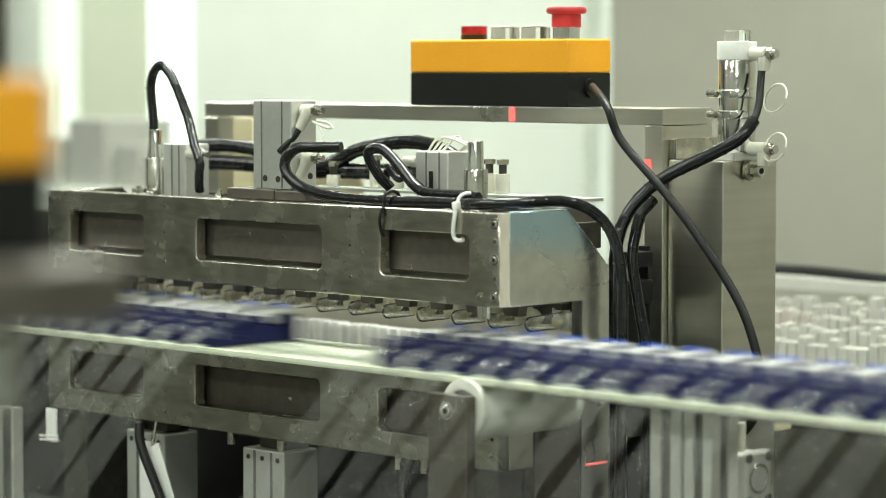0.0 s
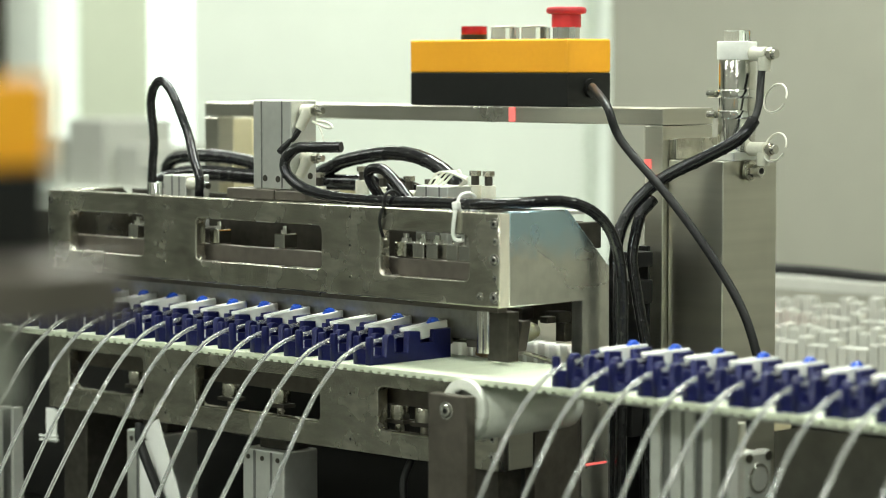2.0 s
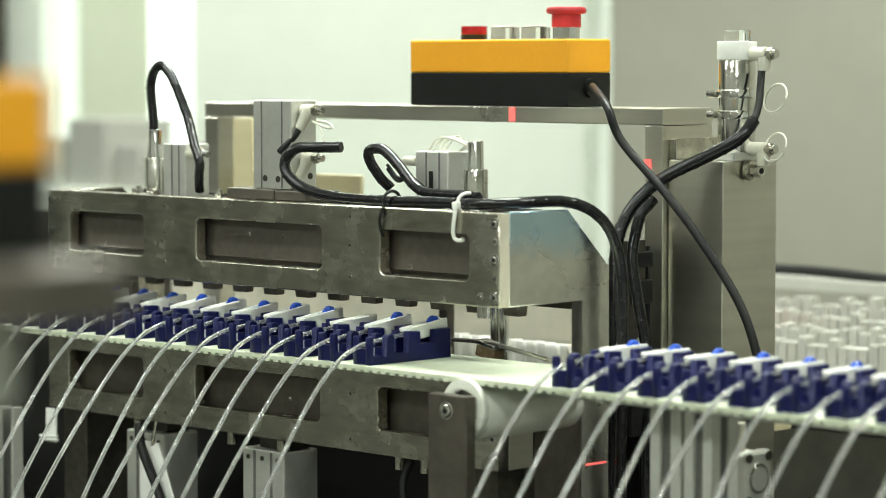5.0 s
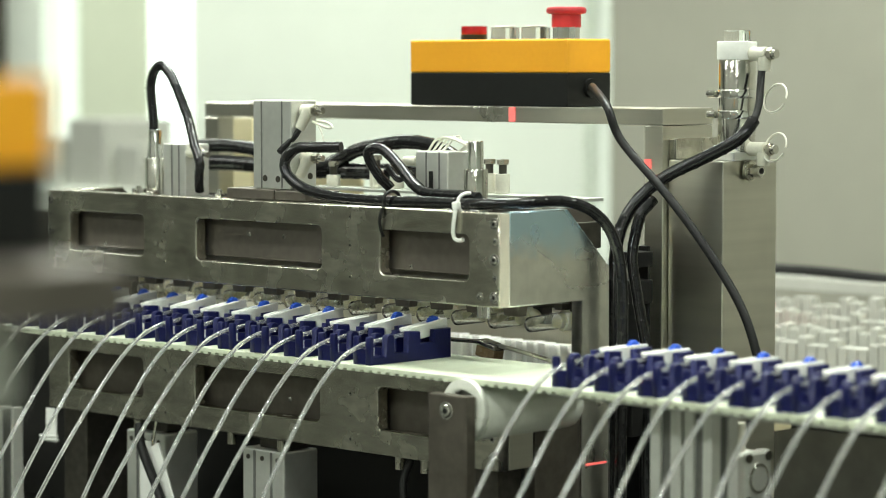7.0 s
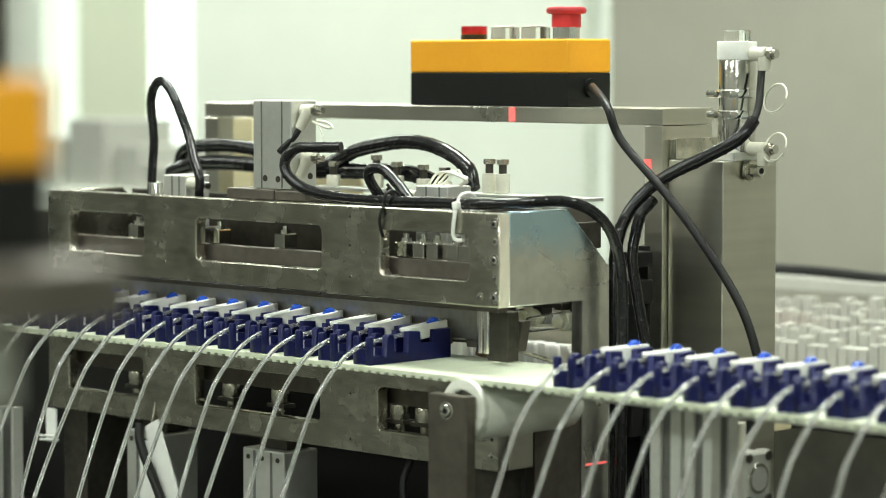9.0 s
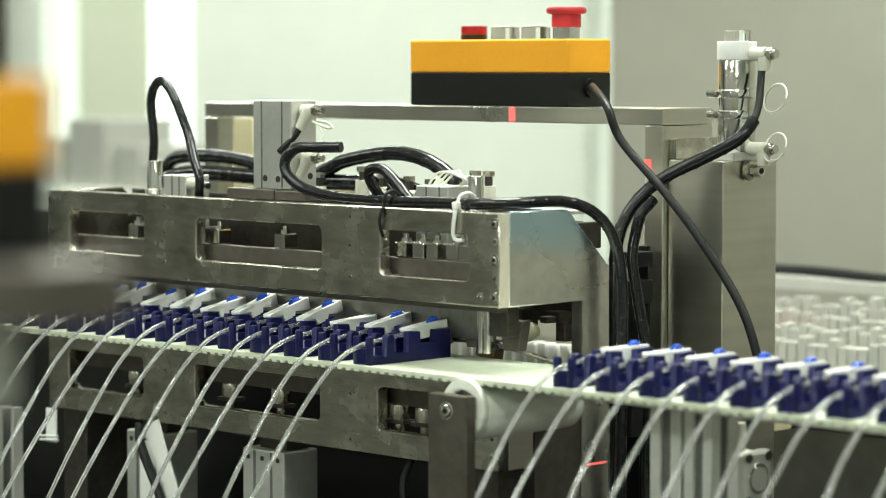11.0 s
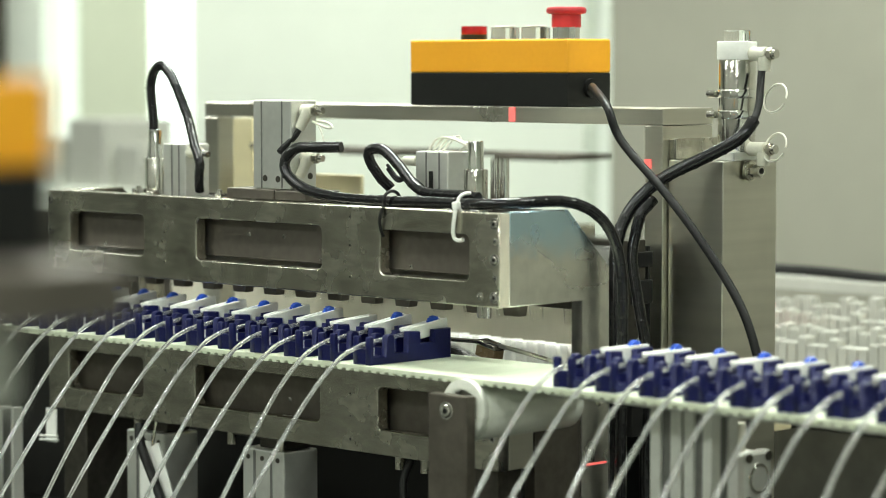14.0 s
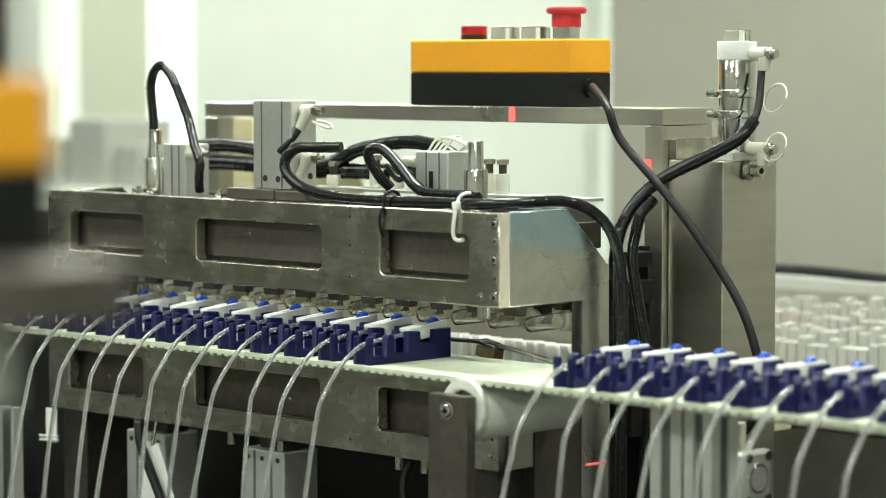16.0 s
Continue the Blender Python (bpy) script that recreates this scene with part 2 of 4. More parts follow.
def room():
    solo("floor", box(-7, 5, -4.2, 3.2, FLOOR - 0.1, FLOOR, 0), FLOOR_GREY, "grey epoxy factory floor", "floor", kind="structure")
    solo("ceiling", box(-7, 5, -4.2, 3.2, CEIL, CEIL + 0.1, 0), CEIL_WHITE, "white factory ceiling", "ceiling", kind="structure")
    # the wall behind the machine, with two window openings down to the sill
    holes = [rounded(-4.02, -3.42, -0.55, 1.2, 0.005), rounded(-2.13, -2.065, -0.55, 1.2, 0.005)]
    outline = [(-7, FLOOR), (5, FLOOR), (5, CEIL), (-7, CEIL)]
    solo("wall_north", front_sheet(outline, holes, 2.5, 2.62), WALL_PALE, "pale green-white painted factory wall with window openings", "wall", kind="structure")
    # unseen closing walls; dark south and pale east shape the steel's reflections
    solo("wall_south", box(-7, 5, -4.3, -4.2, FLOOR, CEIL, 0), WALL_GREY, "unseen grey factory wall, toned to darken the steel's reflections", "wall", kind="structure")
    solo("wall_east", box(5, 5.1, -4.2, 3.2, FLOOR, CEIL, 0), WALL_PALE, "pale painted factory wall", "wall", kind="structure")
    solo("wall_west", box(-7.1, -7, -4.2, 3.2, FLOOR, CEIL, 0), WALL_PALE, "pale painted factory wall", "wall", kind="structure")
    solo("wall_partition", box(-1.575, 4.9, 1.95, 2.02, FLOOR, CEIL, 0), WALL_BEIGE, "matt beige partition wall", "wall", kind="structure")
    solo("backdrop", box(-8, 4.9, 3.0, 3.05, FLOOR, CEIL, 0), DAY_GLOW, "bright overexposed daylight outside the windows", "backdrop", kind="structure")
    for i, (x0, x1) in enumerate(((-4.02, -3.42), (-2.13, -2.065))):
        win = thing("window_%d" % (i + 1), (x0, 2.56, -0.55), "overexposed window with a white frame", "window", kind="structure")
        for a, b, c, d in ((x0, x0 + 0.012, -0.55, 1.2), (x1 - 0.012, x1, -0.55, 1.2), (x0 + 0.012, x1 - 0.012, -0.55, -0.52), (x0 + 0.012, x1 - 0.012, 1.17, 1.2)):
            part("window_frame", box(a, b, 2.54, 2.58, c, d, 0.002), WHITE, win)
    blind = thing("window_blind", (-3.66, 2.45, -0.7), "pale cream-green blind hanging before the window", "blind")
    part("fabric", box(-3.80, -3.52, 2.445, 2.455, -0.67, 1.32, 0.002), BLIND, blind)
    part("head_rail", box(-3.81, -3.51, 2.435, 2.47, 1.32, 1.36, 0.003), WHITE, blind)
    part("bottom_bar", box(-3.80, -3.52, 2.44, 2.46, -0.70, -0.67, 0.003), WHITE, blind)
    solo("dark_pillar", box(-4.45, -4.165, 2.3, 2.49, FLOOR, CEIL, 0.004), STEEL_DARK, "dark brown metal pillar against the wall", "pillar")
    # panels out of view, added to go with the fill lamps
    for lx, ly in LIGHTS:
        lamp = thing("ceiling_light", (lx, ly, CEIL), "unseen white ceiling light panel with a glowing diffuser, added for fill", "ceiling light", "ceiling lights")
        part("frame", box(lx - 0.62, lx + 0.62, ly - 0.17, ly + 0.17, CEIL - 0.06, CEIL, 0.003), WHITE, lamp)
        part("diffuser", box(lx - 0.59, lx + 0.59, ly - 0.15, ly + 0.15, CEIL - 0.075, CEIL - 0.061, 0.002), LAMP_GLOW, lamp)


room()

# ---- the machine's stand ----


def stand():
    base = thing("machine_base", (0, 0.3, FLOOR), "dark steel machine cabinet under the press station", "machine base")
    part("cabinet", box(-1.6, 1.0, -0.02, 0.75, FLOOR, -0.33, 0.004), MACHINE_DARK, base)
    part("tabletop", box(-1.65, 1.05, -0.06, 0.80, -0.33, -0.30, 0.003), MACHINE_DARK, base)
    part("back_panel", box(-1.2, -0.06, 0.20, 0.206, -0.30, -0.095, 0.001), MACHINE_DARK, base)


stand()

# ---- the press frame ----
HOLES_X = ((-0.629, -0.504), (-0.421, -0.235), (-0.154, -0.038))


def press_frame():
    fr = thing("press_machine", (-0.33, 0.07, -0.30), "nickel-plated steel press frame with three windows in its front plate", "machine frame")
    upper = [rounded(a, b, 0.0226, 0.0644, 0.006) for a, b in HOLES_X]
    lower = [rounded(a - 0.003, b - 0.003, -0.1245, -0.0838, 0.006) for a, b in HOLES_X]
    part("front_plate", front_sheet([(-0.667, 0), (0, 0), (0, 0.0855), (-0.667, 0.0855)], upper, 0, 0.0135), STEEL, fr, "worn nickel-plated plate with three rounded windows")
    part("lower_plate", front_sheet([(-0.667, -0.148), (0, -0.148), (0, -0.0655), (-0.667, -0.0655)], lower, 0, 0.0135), STEEL, fr, "worn nickel-plated plate with three rounded windows")
    arm = [(0.0140, 0.0), (0.112, 0.0), (0.112, -0.30), (0.150, -0.30), (0.150, 0.030), (0.092, 0.0855), (0.0140, 0.0855)]
    part("end_plate", side_sheet(arm, [], -0.0135, 0), END_STEEL, fr, "bright end plate with a bluish film")
    part("end_plate", side_sheet(arm, [], -0.667, -0.6535), STEEL, fr)
    # thin pale strip that paints a bright reflection on the plate's end
    part("edge_face", box(0.0002, 0.0010, 0.0006, 0.0129, 0.0008, 0.0847, 0.0002), EDGE_GLEAM, fr, "pale strip painting a bright reflection on the front plate's edge")
    part("lower_end_block", box(-0.02, 0, 0.014, 0.046, -0.148, -0.075, 0.0008), BRUSHED, fr)
    part("end_post", box(-0.013, 0, 0.048, 0.110, -0.30, -0.070, 0.0008), DARK_PLATE, fr)
    # dark plate added to stand for the shade inside the frame
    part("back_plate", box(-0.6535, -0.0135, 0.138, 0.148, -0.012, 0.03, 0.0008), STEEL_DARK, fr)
    part("back_post", box(-0.66, -0.62, 0.014, 0.15, -0.30, -0.15, 0.001), STEEL_DARK, fr)
    part("back_post", box(-0.05, -0.014, 0.014, 0.045, -0.30, -0.15, 0.001), STEEL_DARK, fr)
    # added dark sheet behind the windows, in place of the interior's shade
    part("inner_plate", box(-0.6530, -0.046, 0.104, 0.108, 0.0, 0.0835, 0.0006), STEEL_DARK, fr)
    part("top_strip", box(-0.6535, -0.0135, 0.014, 0.030, 0.0755, 0.0835, 0.0006), STEEL_BROWN, fr)
    for z in (0.0755, 0.0432, 0.0092):
        cap_screw(-0.0055, z, 0, 0.0042, fr)
        cap_screw(-0.6615, z, 0, 0.0042, fr)
    cap_screw(-0.0235, 0.0095, 0, 0.0030, fr)
    for z in (0.0600, 0.0270):
        cap_screw(-0.0050, z, 0, 0.0020, fr)
        cap_screw(-0.6615, z, 0, 0.0020, fr)
    for x in (-0.470, -0.194):
        for z in (0.0745, 0.0475, 0.0175, -0.0935, -0.115, -0.137):
            hole_mark(x, z, 0, 0.0019, fr)
    hole_mark(-0.632, 0.0095, 0, 0.0024, fr)
    cap_screw(-0.0075, -0.135, 0, 0.0034, fr)
    hole_mark(-0.0075, -0.1195, 0, 0.0030, fr)


END_STEEL = material("filmed_end_steel", (0.90, 0.89, 0.82), 0.28, 1.0, 0.10, 12, 0.03, 300)


def film_tint(m):
    """A bluish protective film left on the upper half of the end plate."""
    nodes, links = m.node_tree.nodes, m.node_tree.links
    shader = nodes["Principled BSDF"]
    old = shader.inputs["Base Color"].links[0].from_socket
    coord, split = nodes.new("ShaderNodeTexCoord"), nodes.new("ShaderNodeSeparateXYZ")
    links.new(coord.outputs["Object"], split.inputs[0])
    grain = nodes.new("ShaderNodeTexNoise")
    grain.inputs["Scale"].default_value, grain.inputs["Detail"].default_value = 38, 5
    links.new(coord.outputs["Object"], grain.inputs["Vector"])
    shift = nodes.new("ShaderNodeMath")
    shift.operation, shift.inputs[1].default_value = "MULTIPLY_ADD", 0.05
    links.new(grain.outputs["Fac"], shift.inputs[0])
    links.new(split.outputs["Z"], shift.inputs[2])
    edge = nodes.new("ShaderNodeMapRange")
    edge.inputs["From Min"].default_value, edge.inputs["From Max"].default_value = 0.362, 0.392
    links.new(shift.outputs[0], edge.inputs["Value"])
    mix = nodes.new("ShaderNodeMix")
    mix.data_type = "RGBA"
    mix.inputs["B"].default_value = (0.60, 0.80, 0.94, 1)
    links.new(old, mix.inputs["A"])
    links.new(edge.outputs[0], mix.inputs["Factor"])
    links.new(mix.outputs["Result"], shader.inputs["Base Color"])


film_tint(END_STEEL)
press_frame()

# ---- conveyor ----
BELT_TOP, BELT_FRONT = -0.0563, -0.057


def conveyor():
    conv = thing("conveyor", (0.016, 0.0, -0.30), "conveyor with a pale green toothed belt over a nylon roller", "conveyor")
    belt = part("belt", box(-3.3, 2.45, BELT_FRONT, 0.072, BELT_TOP - 0.0040, BELT_TOP, 0.0006), BELT, conv, "pale green toothed belt")
    teeth = bmesh.new()
    for k in range(420):
        x = -2.85 + k * 0.0113
        if x > 0.75:
            break
        box(x, x + 0.0062, BELT_FRONT - 0.0006, 0.070, BELT_TOP - 0.0056, BELT_TOP - 0.0039, 0, teeth)
    row = tagged(part("belt_teeth", teeth, BELT, belt), kind="stuff") or belt.children[0]
    # roller with a raised front flange
    part("roller", rod((0.018, -0.056, -0.0875), (0.018, 0.068, -0.0875), 0.0245, seg=48, bevel=0.002), NYLON, conv, "white nylon roller", smooth=True)
    ring = bmesh.new()
    outer, inner = rounded(-0.0262, 0.0262, -0.0262, 0.0262, 0.0262, 14), rounded(-0.0165, 0.0165, -0.0165, 0.0165, 0.0165, 14)
    ring = sheet(outer, [inner], 0.0075, 0.0012)
    ring.transform(Matrix.Translation((0.018, -0.0615, -0.0830)) @ FRONT)
    part("flange", ring, NYLON, conv, "white nylon flange ring", smooth=True)
    part("axle", rod((0.018, -0.076, -0.0850), (0.018, 0.08, -0.0850), 0.006), STEEL_BRIGHT, conv, smooth=True)
    bracket = part("bracket", box(-0.0120, 0.0355, -0.078, -0.0665, -0.30, -0.0700, 0.001), DARK_PLATE, conv, "dark brown steel bearing bracket")
    cap_screw(0.0110, -0.0840, -0.078, 0.0060, bracket)
    part("support_rail", box(0.05, 2.3, 0.010, 0.060, -0.0755, -0.0655, 0.001), ALU, conv)
    part("support_rail", box(-2.5, -0.03, 0.062, 0.072, -0.0755, -0.0655, 0.001), STEEL_DARK, conv)
    part("support_leg", box(1.9, 1.94, -0.06, 0.0, FLOOR, -0.080, 0.001), ALU, conv)
    part("support_leg", box(-2.2, -2.16, 0.01, 0.05, FLOOR, -0.0755, 0.001), ALU, conv)
    return row


BELT_TEETH = conveyor()


def profile_post(x0, x1, y0, y1, z0, z1, label, name="aluminium_post"):
    """A grooved aluminium section, upright."""
    w, d, g = x1 - x0, y1 - y0, 0.0035
    ob = thing(name, ((x0 + x1) / 2, (y0 + y1) / 2, z0), label, "aluminium profile")
    # the core's dark colour carries the shade inside the slots
    part("core", box(x0 + g, x1 - g, y0 + g, y1 - g, z0, z1 - 0.0005, 0), ALU_SHADE, ob)
    slot = 0.16
    for a, b in ((0, 0.5 - slot), (0.5 + slot, 1)):
        for c, d2 in ((0, 0.5 - slot), (0.5 + slot, 1)):
            part("rib", box(x0 + a * w, x0 + b * w, y0 + c * d, y0 + d2 * d, z0, z1, 0.0008), ALU_PALE, ob)
    return ob


GUIDES = []


def under_frame():
    profile_post(0.166, 0.200, 0.014, 0.050, -0.30, -0.0656, "silver aluminium profile post under the conveyor")
    profile_post(0.204, 0.234, 0.014, 0.050, -0.30, -0.0656, "narrow silver aluminium profile post under the conveyor")
    # lift cylinders below the lower plate
    for x in (-0.374, -0.560):
        cyl = thing("lift_cylinder", (x, 0.04, -0.30), "grey aluminium compact cylinder below the press frame", "pneumatic cylinder", "lift cylinders")
        part("mount", box(x - 0.010, x + 0.075, 0.015, 0.075, -0.152, -0.1485, 0.0006), STEEL_DARK, cyl)
        part("cap", box(x + 0.015, x + 0.055, 0.03, 0.06, -0.164, -0.152, 0.001), STEEL_DARK, cyl)
        body = part("body", box(x, x + 0.062, 0.02, 0.066, -0.30, -0.164, 0.002), ALU, cyl)
        for k in (0.009, 0.030, 0.053):
            part("bolt", rod((x + k, 0.0203, -0.1730), (x + k, 0.0192, -0.1730), 0.0026, seg=12), STEEL_DARK, body, smooth=True)
        # flat dark strips paint the shade of the body's grooves
        for k in (0.017, 0.042):
            part("groove", box(x + k, x + k + 0.003, 0.0193, 0.0215, -0.298, -0.166, 0), ALU_SHADE, body)
    # the counter slide behind the lower windows, which rises when the press closes
    low = thing("lower_slide", (-0.33, 0.024, -0.13), "dark brown lower press slide behind the lower windows", "press slide")
    part("bar", box(-0.6500, -0.0210, 0.0180, 0.0300, -0.1260, -0.0868, 0.0008), DARK_PLATE, low)
    for x in (-0.118, -0.152, -0.320, -0.395, -0.545):
        nut = part("clamp_block", rod((x, 0.024, -0.1400), (x, 0.024, -0.1262), 0.0095, seg=24, bevel=0.0006), STEEL, low, smooth=True)
        part("washer", box(x - 0.0125, x + 0.0125, 0.0160, 0.0320, -0.1440, -0.1402, 0.0006), STEEL_DARK, nut)
        part("stud", rod((x, 0.024, -0.1640), (x, 0.024, -0.1440), 0.0045, seg=14), STEEL, nut, smooth=True)
    for x in (-0.060, -0.255, -0.300, -0.585):
        cap_screw(x, -0.1100, 0.018, 0.0018, low)
    GUIDES.append(low)
    # white strips and a dangling strap at the lower left
    tag = box(-0.0125, 0.0125, -0.001, 0.001, -0.085, 0.0, 0.0004)
    tag.transform(pose(-0.486, -0.006, -0.1725, 0, -24, 0))
    part("tag", tag, WHITE, low, "white plastic tag")
    part("tag_hanger", rod((-0.488, 0.006, -0.1300), (-0.488, -0.004, -0.1760), 0.0016, seg=10), STEEL, low, smooth=True)
    for x, y, z, w, h, word in ((-0.655, -0.006, -0.1485, 0.0090, 0.036, "small white plastic sleeve under the press frame"), (-0.505, 0.004, -0.1700, 0.0120, 0.128, "white plastic card standing under the press frame")):
        solo("white_tag", box(x - w, x + w, y - 0.001, y + 0.001, z - h, z, 0.0004), WHITE, word, "tag")
    for dz in (0.0, 0.004):
        solo("cable_tie", rod((-0.672, -0.009, -0.183 + dz), (-0.640, -0.009, -0.181 + dz), 0.0012, seg=8), WHITE, "white nylon cable tie under the press frame", "cable tie")
    cable([(-0.500, -0.010, -0.1500), (-0.494, -0.014, -0.170), (-0.470, -0.014, -0.21), (-0.448, -0.012, -0.25), (-0.43, 0.0, -0.298)], 0.005, "black cable hanging below the press frame")
    cable([(-0.13, 0.02, -0.148), (-0.135, 0.012, -0.175), (-0.125, 0.01, -0.205), (-0.105, 0.012, -0.225), (-0.10, 0.02, -0.298)], 0.0035, "black cable hanging below the press frame")
    profile_post(-0.760, -0.728, -0.03, 0.01, -0.30, -0.155, "pale aluminium profile post beside the press frame")


under_frame()

# ---- gantry, control box and column ----
BAR_Y = 0.26


def gantry():
    g = thing("gantry", (-0.35, 0.30, -0.30), "stainless steel gantry bar on two posts behind the press", "gantry")
    part("bar", box(-0.714, -0.0287, BAR_Y, 0.337, 0.1597, 0.1758, 0.001), BRUSHED, g)
    part("post", box(-0.0516, -0.0287, BAR_Y, 0.3365, -0.30, 0.1590, 0.001), BRUSHED, g)
    part("post", box(-0.714, -0.690, BAR_Y, 0.283, -0.30, 0.1590, 0.001), BRUSHED, g)
    part("seat_block", box(-0.0285, -0.0190, 0.2690, 0.3350, 0.1264, 0.1470, 0.0010), STEEL, g, "bright seat block under the bar")


gantry()


def laser_spots():
    """Thin glowing patches that paint red spots of a sensor's beam on the steel."""
    for x0, x1, z0, z1 in ((-0.2330, -0.2245, 0.1602, 0.1752), (-0.0510, -0.0425, 0.1170, 0.1265)):
        solo("sensor_light", box(x0, x1, BAR_Y - 0.0010, BAR_Y - 0.0003, z0, z1, 0.0003), RED_SPOT, "small glowing patch painting a red light spot on the steel gantry", "indicator lamp", "red sensor lights")
    solo("sensor_light", box(0.0003, 0.0010, 0.1180, 0.1460, -0.1548, -0.1528, 0.0002), RED_SPOT, "narrow glowing strip painting a red light streak on the steel", "indicator lamp", "red sensor lights")


laser_spots()


def control_box(at, name="control_box", label=""):
    """An orange and black push-button box; at: the lower left front corner."""
    x, y, z = at
    L, W, H = 0.2235, 0.0655, 0.0683
    cb = thing(name, at, label, "control box")
    body = part("base", box(x, x + L, y, y + W, z, z + H * 0.4995, 0.0010), BLACK, cb, "black plastic lower half")
    part("lid", box(x - 0.0004, x + L + 0.0004, y - 0.0004, y + W + 0.0004, z + H * 0.5, z + H, 0.0022), ORANGE, cb, "orange plastic lid")
    part("gland", rod((x + L - 0.001, y + 0.034, z + 0.019), (x + L + 0.004, y + 0.034, z + 0.019), 0.0098, seg=20), BLACK, body, smooth=True)
    part("gland_hole", rod((x + L + 0.003, y + 0.034, z + 0.019), (x + L + 0.0045, y + 0.034, z + 0.019), 0.005, seg=20), RUBBER, body)
    cy, top = y + W / 2, z + H
    lamp = part("red_lamp", rod((x + 0.062, cy, top + 0.0055), (x + 0.062, cy, top + 0.0145), 0.0137, seg=24, bevel=0.001), RED_LENS, cb, "dark red signal lamp lens", smooth=True)
    part("collar", rod((x + 0.062, cy, top - 0.001), (x + 0.062, cy, top + 0.0056), 0.0139, seg=24), BLACK, lamp, smooth=True)
    for k, dx in enumerate((0.107, 0.150)):
        b = part("push_button", rod((x + dx, cy, top), (x + dx, cy, top + 0.0125), 0.0148, seg=13), CLEAR, cb, "clear faceted push button")
        part("cap", rod((x + dx, cy, top + 0.0125), (x + dx, cy, top + 0.0140), 0.0115, seg=24, bevel=0.001), WHITE, b, smooth=True)
    stop = part("emergency_stop", rod((x + 0.1925, cy, top), (x + 0.1925, cy, top + 0.0120), 0.0138, seg=13), CHROME, cb, "faceted chrome collar of the emergency stop")
    part("neck", rod((x + 0.1925, cy, top + 0.0120), (x + 0.1925, cy, top + 0.0260), 0.0150, seg=28), RED, stop, smooth=True)
    part("mushroom_head", rod((x + 0.1925, cy, top + 0.0255), (x + 0.1925, cy, top + 0.0325), 0.0205, seg=36, bevel=0.0028), RED, stop, "red mushroom head", smooth=True)
    return cb


control_box((-0.3770, BAR_Y, 0.1760), label="orange and black control box with a red emergency stop")


def column():
    c = thing("machine_column", (0.0, 0.31, -0.30), "brushed stainless steel column with air fittings on top", "machine column")
    part("body", box(-0.0280, 0.0400, 0.268, 0.3511, -0.30, 0.1262, 0.0012), BRUSHED, c)
    plug = part("plug", rod((0.041, 0.304, 0.1165), (0.046, 0.304, 0.1165), 0.0095, seg=24, bevel=0.001), STEEL, c, smooth=True)
    part("hex_nut", rod((0.045, 0.304, 0.1165), (0.058, 0.304, 0.1165), 0.0062, seg=6), STEEL_BRIGHT, plug)
    # black disc painting the shade inside the nut's hole
    part("bore", rod((0.0578, 0.304, 0.1165), (0.0585, 0.304, 0.1165), 0.003, seg=12), BLACK, plug)
    v = thing("air_filter", (0.026, 0.304, 0.1262), "polished steel air cylinder with white cap and clamp rings", "air filter")
    part("foot", box(0.008, 0.042, 0.282, 0.326, 0.1262, 0.1345, 0.001), ALU, v)
    part("barrel", rod((0.0270, 0.304, 0.1345), (0.0270, 0.304, 0.2230), 0.0182, seg=32, bevel=0.001), STEEL_BRIGHT, v, "polished steel barrel", smooth=True)
    cap = part("cap", rod((0.0270, 0.304, 0.2230), (0.0270, 0.304, 0.2405), 0.0194, seg=32, bevel=0.001), WHITE, v, "white plastic cap", smooth=True)
    part("cap_top", rod((0.0270, 0.304, 0.2405), (0.0270, 0.304, 0.2515), 0.0130, seg=32, bevel=0.001), CLEAR, cap, smooth=True)
    for z in (0.1660, 0.1860):
        ringed = part("clamp_ring", rod((0.0270, 0.304, z), (0.0270, 0.304, z + 0.0085), 0.0191, seg=32, bevel=0.0008), CHROME, v, smooth=True)
        part("clamp_screw", rod((0.0035, 0.290, z + 0.004), (0.0125, 0.290, z + 0.004), 0.0036, seg=12), STEEL_BRIGHT, ringed, smooth=True)
        part("clamp_bolt", rod((0.026, 0.2905, z + 0.004), (0.032, 0.283, z + 0.004), 0.0036, seg=10), STEEL_BRIGHT, ringed, smooth=True)
    for z in (0.2285, 0.1375):
        el = thing("elbow_fitting", (0.065, 0.304, z), "ivory push-in elbow fitting with a steel screw", "air fitting", "elbow fittings on the column")
        part("shell", rod((0.0435, 0.304, z), (0.063, 0.304, z), 0.0068, seg=20, bevel=0.001), FITTING, el, smooth=True)
        part("socket", rod((0.060, 0.304, z - 0.016), (0.060, 0.304, z - 0.002), 0.0062, seg=20, bevel=0.001), FITTING, el, smooth=True)
        part("adjuster", rod((0.063, 0.304, z), (0.075, 0.304, z), 0.0045, seg=10), STEEL_BRIGHT, el, smooth=True)
        part("locknut", rod((0.066, 0.304, z), (0.0705, 0.304, z), 0.0062, seg=6), STEEL, el)
        path = [Vector((0.074 + 0.0125 * math.cos(a), 0.304 + 0.006 * math.sin(a), z - 0.042 + (0.044 if z < 0.2 else 0) + 0.0135 * math.sin(a))) for a in (2 * math.pi * k / 30 for k in range(29))]
        part("wire_loop", sweep(path, 0.0010, 8), CABLE_WHITE, el, "thin white wire loop", smooth=True)


column()

# ---- hoses and cables over the frame ----


